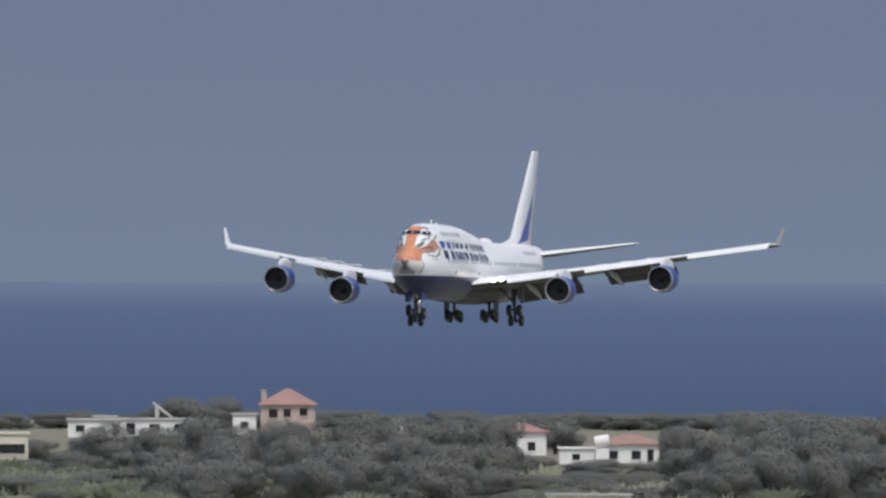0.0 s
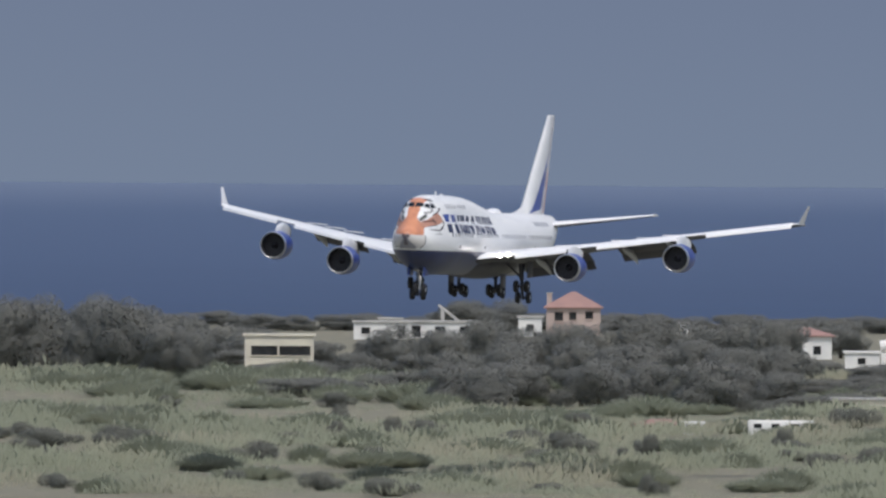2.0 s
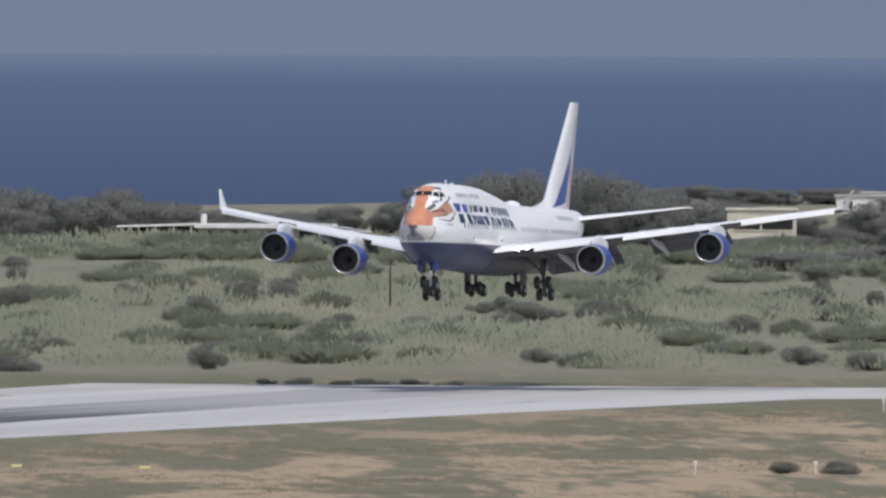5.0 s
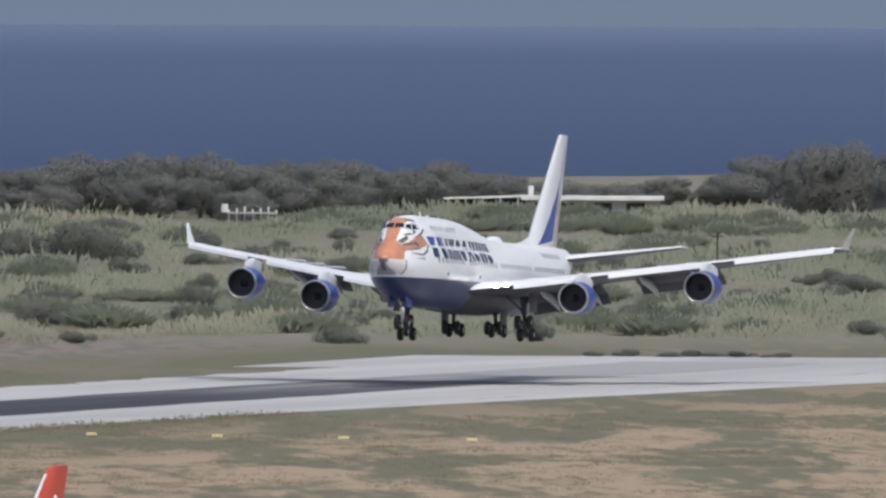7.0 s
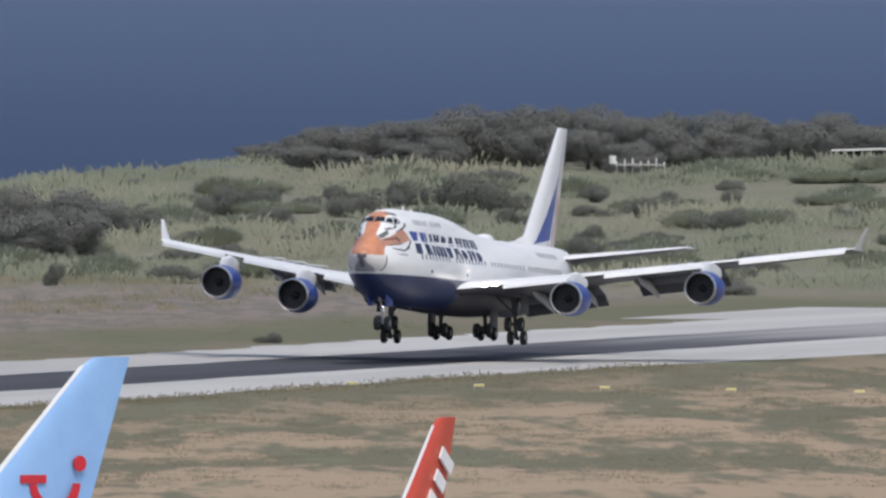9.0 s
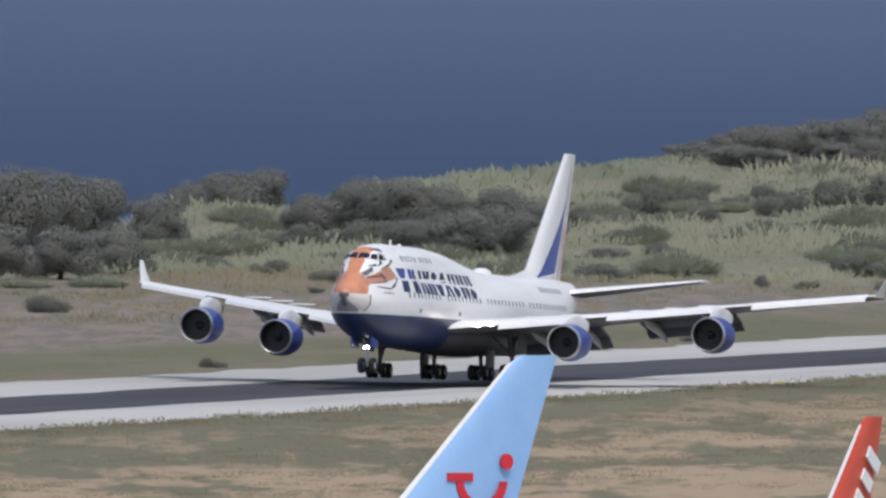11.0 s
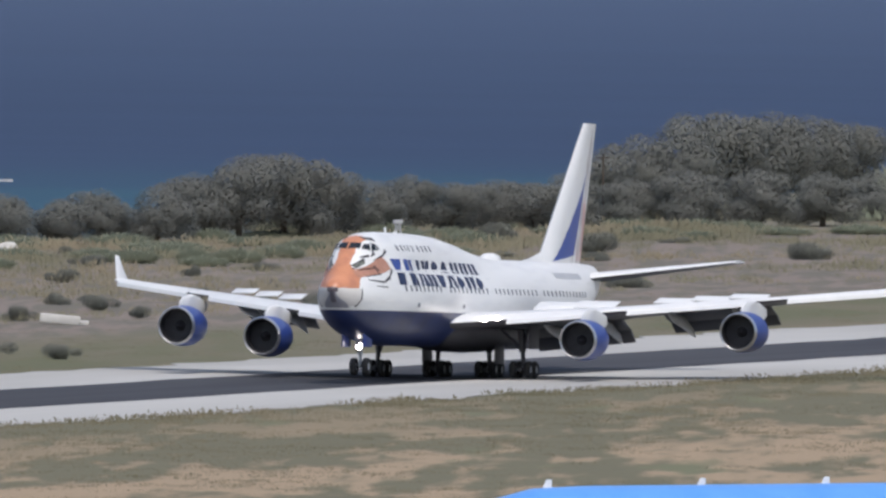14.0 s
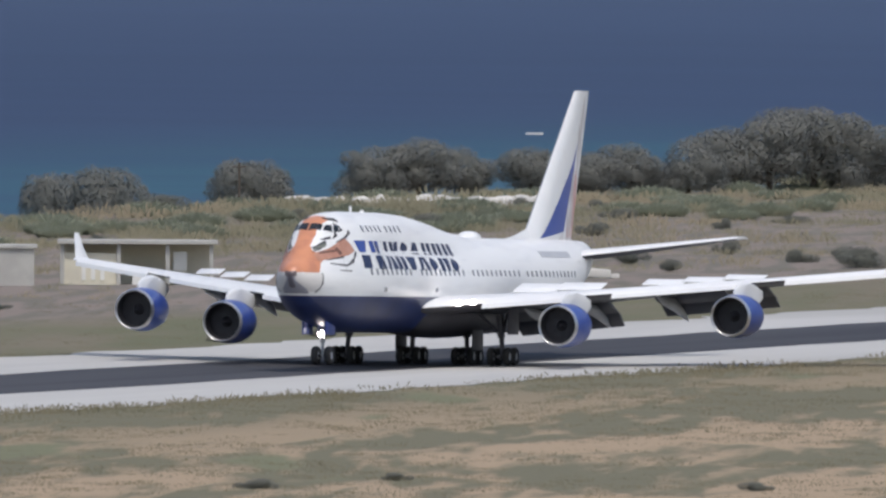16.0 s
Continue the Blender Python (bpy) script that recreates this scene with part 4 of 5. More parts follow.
    part("nose_gear_leg", rod((0, nose + length * 0.11, 0.6), (0, nose + length * 0.11, zc - radius * 0.7), 0.12), M_GREY, plane)
    for u in (0.14, 0.30, 0.43):
        bm = loft([[Vector((s * 0.05, nose + u * length + a, top + h - 0.08)) for s, a in ((-1, k), (0, -0.15 + k), (1, k), (0, 0.45))] for h, k in ((0, 0), (0.42, 0.25))])
        part("blade_antenna", bm, M_WHITE, plane, "white blade antenna")
    marks(plane, fin, body, nose, zc, radius, length, fin_h, tip)
    return plane


def slab(points, depth=0.05):
    """A thin plate from an outline in the y-z plane, thickened along x."""
    bm = bmesh.new()
    a = [bm.verts.new((depth, y, z)) for y, z in points]
    b = [bm.verts.new((-depth, y, z)) for y, z in points]
    bm.faces.new(a)
    bm.faces.new(b[::-1])
    for i in range(len(a)):
        j = (i + 1) % len(a)
        bm.faces.new((a[i], b[i], b[j], a[j]))
    return bm


def smile_marks(plane, fin, body, nose, zc, radius, length, fin_h, tip):
    # red curve, short bar and dot on both faces of the fin
    for x in (0.36, -0.36):
        yc, zt = -3.85, fin_h - 6.6
        turn = [radians(182 + 176 * i / 14) for i in range(15)]
        pts = [(yc + 1.7 * math.cos(a), zt + 1.6 * math.sin(a)) for a in turn] + [(yc + 1.22 * math.cos(a), zt + 1.12 * math.sin(a)) for a in turn[::-1]]
        part("red_curve", slab(pts), M_RED, fin, "red curved mark", False, Matrix.Translation((x, 0, 0)))
        part("red_bar", slab([(yc - 2.3, zt - 0.02), (yc - 2.3, zt + 0.42), (yc - 0.6, zt + 0.42), (yc - 0.6, zt - 0.02)]), M_RED, fin, "short red bar", False, Matrix.Translation((x * 1.02, 0, 0)))
        part("red_dot", slab([(-2.2 + 0.42 * math.cos(radians(t)), fin_h - 5.6 + 0.42 * math.sin(radians(t))) for t in range(0, 360, 24)]), M_RED, fin, "red dot", False, Matrix.Translation((x, 0, 0)))
    for port in (1, -1):
        for i in range(7):
            y = nose + length * 0.20 + 1.55 * i
            z = zc + radius * 0.36
            p = Vector((port * radius * 0.935, y, z))
            part("lettering_bar", box((0.08, 0.85, 0.75 if i else 0.95), p, 0.02, turn=Matrix.Rotation(radians(-21 * port), 4, "Y")), M_RED, body, "red lettering bar", False)


def white_marks(plane, fin, body, nose, zc, radius, length, fin_h, tip):
    for x in (0.30, -0.30):
        for i in range(7):
            y, z = -0.55 - 0.78 * i, fin_h - 2.2 - 1.02 * i
            k = 1.0 + 0.25 * (i % 3 == 0)
            u, v = Vector((-0.21, -0.28)), Vector((0.52, -0.36)) * k
            c = Vector((y, z))
            part("lettering_bar", slab([tuple(c + u + v), tuple(c - u + v), tuple(c - u - v), tuple(c + u - v)]), M_WHITE, fin, "white lettering bar", False, Matrix.Translation((x, 0, 0)))


HEAD_A, HEAD_B = math.degrees(math.atan2(-0.609, 0.8)), math.degrees(math.atan2(-0.173, 0.983))
parked_airliner("parked_wide_twinjet", "parked airliner with bright blue fuselage and pale blue fin, red curve", pose(210.4, 1410.7, 0.05, 0, 0, HEAD_A), 62, 2.55, 6.85, 16.2, M_TOPBLUE, M_TAILBLUE, smile_marks)
parked_airliner("parked_narrow_twinjet", "parked airliner with orange-red tail fin and white marks", pose(242.4, 1357.0, 0.05, 0, 0, HEAD_B), 44, 1.9, 6.2, 14.3, M_REDTAIL, M_REDTAIL, white_marks)


# ---- plants ----
def spot(bearing, d):
    """Ground point at a bearing (degrees to the left of +Y) and distance from the hillside."""
    a = radians(bearing)
    x, y = EYE[0] - d * math.sin(a), d * math.cos(a)
    return x, y, land(x, y)


def leaf_cloud(lobes, count, size, seed, flat_bottom=None):
    """Many small leaf clumps on and in a set of lobes (centre, radii)."""
    rng = np.random.default_rng(seed)
    weight = np.array([r[0] * r[1] + r[1] * r[2] + r[0] * r[2] for c, r in lobes])
    pick = rng.choice(len(lobes), count, p=weight / weight.sum())
    dirs = rng.normal(size=(count, 3))
    dirs /= np.linalg.norm(dirs, axis=1)[:, None]
    rad = rng.uniform(0.62, 1.05, count) ** 0.7
    cen, ext = np.array([c for c, r in lobes])[pick], np.array([r for c, r in lobes])[pick]
    p = cen + dirs * ext * rad[:, None]
    if flat_bottom is not None:
        p[:, 2] = np.maximum(p[:, 2], flat_bottom + rng.uniform(0, 0.02, count))
    u = rng.normal(size=(count, 3))
    u -= (u * dirs).sum(1)[:, None] * dirs * 0.92
    u /= np.linalg.norm(u, axis=1)[:, None]
    v = np.cross(dirs + rng.normal(scale=0.28, size=(count, 3)), u)
    v /= np.linalg.norm(v, axis=1)[:, None]
    s = size * rng.uniform(0.6, 1.4, count)[:, None]
    quad = np.stack([p - u * s - v * s * 0.4, p + u * s * 0.3 - v * s * 0.7, p + u * s + v * s * 0.4, p - u * s * 0.3 + v * s * 0.7], 1).reshape(-1, 3)
    soft = dirs * 0.8 + (p - cen.mean(0)) / ext.mean() * 0.25 + rng.normal(scale=0.15, size=(count, 3))
    soft /= np.linalg.norm(soft, axis=1)[:, None]
    quad, normals = faced_quads(quad, soft)
    return quad.tolist(), [(4 * i, 4 * i + 1, 4 * i + 2, 4 * i + 3) for i in range(count)], normals.tolist()


def tree_model(seed):
    """A tree about 1 high and 1.2 wide; scaled where it stands."""
    rnd = random.Random(seed)
    lobes = [((0.0, 0.0, 0.62), (0.34, 0.34, 0.36)), ((0.0, 0.0, 0.36), (0.42, 0.42, 0.26))]
    for i in range(12):
        a, r = 2.4 * i + rnd.uniform(-0.4, 0.4), rnd.uniform(0.22, 0.42)
        k = rnd.uniform(0.15, 0.24)
        lobes.append(((r * math.cos(a), r * math.sin(a), rnd.uniform(0.26, 0.88) - 0.35 * r), (k * 1.1, k * 1.1, k * 0.95)))
    v, f, nrm = leaf_cloud(lobes, 15000, 0.0145, seed)
    crown = raw("crown", v, f, M_TREE, True, nrm)
    bm = rod((0, 0, -0.03), (0.02, 0.01, 0.3), 0.045, 0.03, 8)
    for i in range(6):
        c = lobes[i + 2][0]
        rod((0.02, 0.01, 0.27), (c[0] * 0.8, c[1] * 0.8, c[2] * 0.9), 0.022, 0.008, 6, bm)
    tree = thing("tree", "dark green rounded coastal tree", "tree", group="coastal trees")
    part("trunk", bm, M_BARK, tree)
    hang("crown", crown, tree)
    return tree


def shrub_model(seed):
    rnd = random.Random(seed)
    lobes = []
    for i in range(9):
        a, r = rnd.uniform(0, 6.28), rnd.uniform(0.0, 0.6)
        k = rnd.uniform(0.22, 0.38)
        lobes.append(((r * math.cos(a), r * math.sin(a), rnd.uniform(0.2, 0.62) * (1 - 0.5 * r)), (k, k, k * 1.0)))
    v, f, nrm = leaf_cloud(lobes, 9000, 0.019, seed, 0.0)
    shrub = thing("shrub", "dark grey-green rounded shrub among reeds", "shrub", group="shrubs in the scrub")
    hang("foliage", raw("foliage", v, f, M_SHRUB, True, nrm), shrub)
    bm = rod((0, 0, -0.05), (0.05, 0, 0.3), 0.03, 0.02, 6)
    rod((0, 0, 0.0), (-0.2, 0.1, 0.3), 0.025, 0.015, 6, bm)
    part("stem", bm, M_BARK, shrub)
    return shrub


def reed_model(seed):
    """A mound of reeds: many thin upright leaves."""
    rng = np.random.default_rng(seed)
    n = 1500
    a, r = rng.uniform(0, 2 * np.pi, n), np.sqrt(rng.uniform(0, 1, n))
    base = np.stack([r * np.cos(a), r * np.sin(a), rng.uniform(0, 0.62, n) * (1 - 0.55 * r * r)], 1)
    lean = np.stack([np.cos(a) * 0.30 * r + rng.normal(0, 0.12, n), np.sin(a) * 0.30 * r + rng.normal(0, 0.12, n), rng.uniform(0.22, 0.42, n)], 1)
    side = np.stack([-np.sin(a), np.cos(a), np.zeros(n)], 1) * rng.uniform(0.02, 0.05, n)[:, None]
    quad = np.stack([base - side * 0.6, base + side * 0.6, base + lean * 0.6 + side, base + lean], 1).reshape(-1, 3)
    reeds = thing("reed_clump", "tall pale grey-green reed clump", "reeds", group="reed clumps")
    soft = lean + np.array((0.0, 0.0, 0.2))
    soft /= np.linalg.norm(soft, axis=1)[:, None]
    quad, normals = faced_quads(quad, soft)
    hang("leaves", raw("leaves", quad.tolist(), np.arange(4 * n).reshape(-1, 4).tolist(), M_REED, True, normals.tolist()), reeds)
    return reeds


def planted(models, used, x, y, z, h, w, rnd):
    i = rnd.randrange(len(models))
    m = Matrix.LocRotScale((x, y, z), Euler((0, 0, rnd.uniform(0, 6.28))), (w * rnd.uniform(0.92, 1.08), w * rnd.uniform(0.92, 1.08), h))
    if not used[i]:
        used[i] = True
        models[i].matrix_basis = m
    else:
        ob = models[i].copy()
        scene.collection.objects.link(ob)
        for child in models[i].children:
            c = child.copy()
            scene.collection.objects.link(c)
            c.parent = ob
        ob.matrix_basis = m


def tree_at(bearing, d, top_z, width, rnd):
    x, y, z = spot(bearing, d)
    planted(TREES, TREE_USED, x, y, z - 0.1, max(2.5, (top_z - z) / 0.97), width / 1.15, rnd)


def plant_trees():
    rnd = random.Random(11)
    # seaward row beside the landing strip: bearing, distance, height of the top, width
    for b, d, t, w in ((18.62, 2575, 3.6, 6), (18.53, 2590, 4.1, 8), (18.45, 2600, 3.0, 5), (18.24, 2618, 4.4, 7), (18.17, 2622, 4.2, 6), (17.95, 2636, 5.4, 8), (17.86, 2640, 6.2, 9), (17.77, 2650, 5.2, 7),
                       (17.62, 2668, 5.0, 8), (17.5, 2676, 4.4, 7), (17.42, 2684, 5.2, 8), (17.3, 2690, 5.6, 8), (17.22, 2700, 6.6, 9), (17.13, 2704, 8.2, 10), (17.04, 2712, 8.6, 11), (16.95, 2718, 7.4, 9), (16.86, 2726, 5.8, 8),
                       (16.78, 2734, 6.2, 8), (16.69, 2742, 5.4, 8), (16.6, 2752, 5.6, 8), (16.52, 2764, 5.2, 8), (16.45, 2776, 6.0, 8)):
        tree_at(b, d, t, w, rnd)
    # tall clump near the beach
    for b, d, t, w in ((16.38, 2830, 7.6, 8), (16.30, 2850, 9.0, 9), (16.22, 2880, 10.3, 10), (16.13, 2900, 11.0, 12), (16.03, 2920, 10.8, 11), (15.95, 2940, 10.2, 10), (15.86, 2960, 9.2, 9), (16.33, 2800, 5.2, 8),
                       (16.2, 2800, 6.0, 9), (16.05, 2810, 6.0, 9), (15.92, 2820, 5.6, 9), (15.8, 2850, 5.4, 9), (15.72, 2990, 7.0, 8)):
        tree_at(b, d, t, w, rnd)
    for b, d, t, w in ((15.56, 3190, 7.6, 9), (15.5, 3200, 7.8, 8), (15.66, 3180, 6.4, 7), (15.3, 3050, 8.4, 9), (15.22, 3040, 8.6, 10), (15.12, 3040, 8.0, 9), (15.0, 3060, 7.4, 9), (14.93, 3030, 6.6, 8), (15.4, 3040, 6.6, 8), (15.1, 2930, 6.4, 9), (15.02, 2940, 6.8, 9), (15.18, 2920, 5.4, 8)):
        tree_at(b, d, t, w, rnd)
    # wood behind the scrub
    b = 14.62
    while b > 12.1:
        el = float(np.interp(b, [12.1, 12.3, 12.45, 12.55, 12.75, 12.8, 13.25, 13.3, 13.6, 13.9, 14.2, 14.4, 14.55, 14.65], [-.49, -.455, -.428, -.428, -.44, -.51, -.515, -.485, -.478, -.462, -.46, -.485, -.525, -.56]))
        d = 3440 + rnd.uniform(-12, 45)
        t = EYE[2] + d * math.tan(radians(el + rnd.uniform(-0.022, 0.006)))
        tree_at(b + rnd.uniform(-0.02, 0.02), d + (60 if 12.75 < b < 13.45 else 0), t, rnd.uniform(7.5, 11), rnd)
        if rnd.random() < 0.75 and not 12.7 < b < 13.5:
            tree_at(b + rnd.uniform(-0.03, 0.03), d - 25, t - rnd.uniform(1.5, 3.2), rnd.uniform(6, 9), rnd)
        b -= 0.062
    # dark wood in front of the houses and round them
    b = 12.08
    while b > 10.0:
        lid = float(np.interp(b, [10.0, 10.62, 10.68, 11.0, 11.06, 11.3, 11.7, 11.95, 12.08], [-.455, -.45, -.575, -.575, -.475, -.462, -.475, -.505, -.55]))
        for d, k in ((3250, 0.085), (3330, 0.04), (3400, 0.0)):
            dd = d + rnd.uniform(-18, 18) + (70 if b > 11.8 else 0)
            t = EYE[2] + dd * math.tan(radians(lid - k + rnd.uniform(-0.02, 0.008)))
            tree_at(b + rnd.uniform(-0.03, 0.03), dd, t, rnd.uniform(7, 10.5), rnd)
        if rnd.random() < 0.55:
            dd = 3850 + rnd.uniform(-20, 40)
            tree_at(b, dd, EYE[2] + dd * math.tan(radians(-0.472 + rnd.uniform(-0.02, 0.012))), rnd.uniform(7, 10), rnd)
        b -= 0.085
    b = 12.72
    while b > 10.0:
        dd = 3820 + rnd.uniform(-25, 30)
        tree_at(b + rnd.uniform(-0.02, 0.02), dd, EYE[2] + dd * math.tan(radians(-0.482 + rnd.uniform(-0.02, 0.012))), rnd.uniform(7, 10), rnd)
        b -= 0.075
    for b, d, el, w in ((11.70, 3800, -.432, 9), (11.62, 3810, -.430, 9), (11.0, 3560, -.478, 9), (10.93, 3570, -.482, 8), (12.66, 3420, -.43, 9), (12.58, 3420, -.426, 9), (12.47, 3410, -.424, 10), (12.41, 3405, -.434, 8), (12.33, 3395, -.49, 8), (12.27, 3390, -.5, 6)):
        tree_at(b, d, EYE[2] + d * math.tan(radians(el)), w, rnd)


def plant_shrubs():
    rnd = random.Random(12)

    def shrub(bearing, d, h, w):
        x, y, z = spot(bearing, d)
        planted(SHRUBS, SHRUB_USED, x, y, z - 0.05, h / 0.9, w / 1.7, rnd)

    for b, d, h, w in ((14.33, 3172, 4.6, 9), (14.22, 3170, 5.6, 10), (14.12, 3168, 4.4, 8), (14.70, 3165, 4.2, 8), (14.62, 3170, 3.4, 7), (14.95, 3090, 3.4, 8), (14.85, 3085, 3.2, 8), (14.76, 3090, 2.6, 6), (15.1, 2955, 5.5, 9), (15.04, 2945, 4.6, 8),
                       (15.42, 2990, 3.6, 8), (15.33, 2985, 4.4, 9), (15.24, 2990, 3.8, 8), (13.17, 3123, 3.2, 7), (13.09, 3122, 3.0, 6), (12.98, 3100, 1.8, 6), (13.4, 3120, 2.6, 7), (13.55, 3130, 2.2, 8), (13.05, 2900, 2.4, 7), (12.92, 2880, 2.6, 6),
                       (12.0, 2830, 2.2, 6), (12.6, 2950, 2.4, 8), (13.8, 2900, 2.0, 5), (11.9, 2960, 2.4, 5), (16.6, 2700, 2.2, 6), (16.4, 2640, 2.4, 7), (17.85, 2480, 1.8, 6), (15.95, 2600, 2.0, 6), (18.25, 1990, 1.0, 3.5), (14.6, 2476, 1.2, 3), (15.6, 2324, 1.1, 2.6), (13.12, 2702, 0.7, 3), (13.05, 2706, 0.9, 4), (12.97, 2700, 0.7, 4), (12.9, 2704, 0.9, 5), (12.82, 2702, 0.8, 4), (12.74, 2700, 0.7, 4),
                       (17.65, 2110, 1.8, 5), (17.5, 2105, 1.3, 4), (16.75, 2170, 1.0, 3), (18.05, 2010, 0.9, 3), (16.95, 2300, 2.0, 7), (18.7, 2560, 2.4, 9), (18.4, 2540, 2.2, 8)):
        shrub(b, d, h, w)
    for i in range(135):
        b = rnd.uniform(10.4, 15.6)
        d = rnd.uniform(2790, 3320)
        x, y, z = spot(b, d)
        if shore_distance(x, y) < 25:
            continue
        shrub(b, d, rnd.uniform(1.2, 2.9), rnd.uniform(3, 9))
    for i in range(230):
        b = rnd.uniform(10.4, 15.7)
        d = rnd.uniform(2775, 3380)
        x, y, z = spot(b, d)
        if y < 2745 or shore_distance(x, y) < 20:
            continue
        planted(REEDS, REED_USED, x, y, z - 0.05, rnd.uniform(1.6, 3.1), rnd.uniform(2.0, 4.6), rnd)
    for i in range(48):
        b, d = rnd.uniform(12.0, 13.7), rnd.uniform(3330, 3430)
        x, y, z = spot(b, d)
        planted(REEDS, REED_USED, x, y, z - 0.05, rnd.uniform(1.8, 3.2), rnd.uniform(2.6, 5.0), rnd)
    for i in range(120):
        x, y = -rnd.uniform(165, 222), rnd.uniform(2100, 2740)
        planted(REEDS, REED_USED, x, y, land(x, y) - 0.05, rnd.uniform(1.0, 1.9), rnd.uniform(1.6, 3.2), rnd)
    # dull low bushes on the soil between the runway and the beach
    for i in range(60):
        x, y = -rnd.uniform(88, 205), rnd.uniform(1990, 2720)
        planted(SHRUBS, SHRUB_USED, x, y, land(x, y) - 0.05, rnd.uniform(0.6, 1.7), rnd.uniform(1.0, 3.2), rnd)
    # low green bushes in the near grass
    for b, d, h, w in ((14.2, 1640, 1.2, 3.4), (18.2, 1585, 0.7, 3.0), (17.9, 1610, 0.6, 2.6), (17.15, 1590, 0.6, 2.5), (12.05, 2240, 1.2, 4.0), (11.92, 2235, 1.4, 5.0), (13.3, 1700, 0.9, 3.2), (16.1, 1700, 0.5, 2.0), (15.2, 1760, 0.6, 2.4)):
        shrub(b, d, h, w)


def tuft_field(name, label, points, blades, height, width, leaf, material, seed):
    """One mesh of many tufts of leaning leaves. points: x, y, z, size."""
    rng = np.random.default_rng(seed)
    p = np.repeat(np.array(points), blades, axis=0)
    n = len(p)
    s = p[:, 3] * rng.uniform(0.7, 1.15, n)
    a, r = rng.uniform(0, 2 * np.pi, n), np.sqrt(rng.uniform(0, 1, n)) * width * p[:, 3]
    base = p[:, :3] + np.stack([r * np.cos(a), r * np.sin(a), np.zeros(n)], 1)
    lift = rng.uniform(0.0, 0.62, n) * height * s * (1 - 0.5 * r / (width * p[:, 3] + 1e-6))
    base[:, 2] += lift - 0.05
    lean = np.stack([np.cos(a) * 0.35 + rng.normal(0, 0.25, n), np.sin(a) * 0.35 + rng.normal(0, 0.25, n), np.ones(n)], 1)
    tip = base + lean * (0.45 * height * s)[:, None]
    b = rng.uniform(0, 2 * np.pi, n)
    side = np.stack([np.cos(b), np.sin(b), np.zeros(n)], 1) * (leaf * s)[:, None]
    mid = base + lean * (0.25 * height * s)[:, None]
    quad = np.stack([base - side * 0.5, mid + side, tip, mid - side], 1).reshape(-1, 3)
    soft = lean * (0.4, 0.4, 1.0) + np.array((SUN_FROM.x, SUN_FROM.y, 0.0)) * 0.5
    soft /= np.linalg.norm(soft, axis=1)[:, None]
    quad, normals = faced_quads(quad, soft)
    ob = new(name, raw(name, quad.tolist(), np.arange(4 * n).reshape(-1, 4).tolist(), material, True, normals.tolist()))
    return tagged(ob, label, name.replace("_", " "), kind="stuff")


def plant_fields():
    rnd = random.Random(13)
    pts = []
    while len(pts) < 17000:
        b, d = rnd.uniform(9.9, 15.9), 2755 + 690 * rnd.random() ** 1.1
        a = radians(b)
        x, y = EYE[0] - d * math.sin(a), d * math.cos(a)
        if y < 2735 + 14 * noise.noise(Vector((x * 0.03, 1, 0))) or (x < 60 and shore_distance(x, y) < 8):
            continue
        clump = noise.noise(Vector((x * 0.06, y * 0.018, 5))) + 0.4 * noise.noise(Vector((x * 0.02, y * 0.008, 7)))
        if clump < -0.18 and rnd.random() < 0.7:
            continue
        pts.append((x, y, land(x, y), (0.42 + 1.9 * max(0.0, clump + 0.1)) * rnd.uniform(0.7, 1.25)))
    tuft_field("reed_scrub", "dense grey-green reeds and scrub", pts, 30, 1.6, 1.9, 0.075, M_REED, 3)
    pts = []
    while len(pts) < 6500:
        x, y = -rnd.uniform(92, 236), rnd.uniform(1980, 2760)
        keep = 0.3 if x > -140 else (0.55 if x > -165 else 1.0)
        clump = noise.noise(Vector((x * 0.05, y * 0.02, 9)))
        if rnd.random() > keep * (1.0 if clump > -0.15 else 0.3) or shore_distance(x, y) < 16:
            continue
        pts.append((x, y, land(x, y), (0.75 + 1.1 * max(-0.2, clump)) * rnd.uniform(0.55, 1.25) * (0.75 if x > -165 else 1.0)))
    tuft_field("coastal_scrub", "straw-coloured and green coastal scrub", pts, 30, 1.4, 1.7, 0.07, M_COAST, 4)
    pts = []
    while len(pts) < 15000:
        x, y = 21.5 + 150 * rnd.random() ** 1.3, rnd.uniform(1480, 2560)
        clump = noise.noise(Vector((x * 0.07, y * 0.025, 2)))
        if clump < -0.1 and rnd.random() < 0.75 or (x > 148 and y < 1450) or (x < 44 and y > 2300):
            continue
        pts.append((x, y, 0.0, rnd.uniform(0.5, 1.2) * (1.7 if x < 26 else 0.9)))
    for i in range(1200):
        pts.append((-rnd.uniform(33.5, 92) , rnd.uniform(1800, 2545), 0.0, rnd.uniform(0.4, 1.0)))
    tuft_field("dry_grass", "dry straw and olive grass tufts", pts, 26, 0.36, 1.3, 0.03, M_GRASS, 5)


M_COAST = leafy("coastal_scrub_leaves", (0.225, 0.215, 0.15), (0.335, 0.31, 0.215), (0.36, 0.30, 0.215))
TREES = [tree_model(s) for s in (21, 22, 23, 24, 25)]
TREE_USED = [False] * 5
SHRUBS = [shrub_model(s) for s in (31, 32, 33)]
SHRUB_USED = [False] * 3
REEDS = [reed_model(s) for s in (41, 42, 43)]
REED_USED = [False] * 3
plant_trees()
plant_shrubs()
plant_fields()


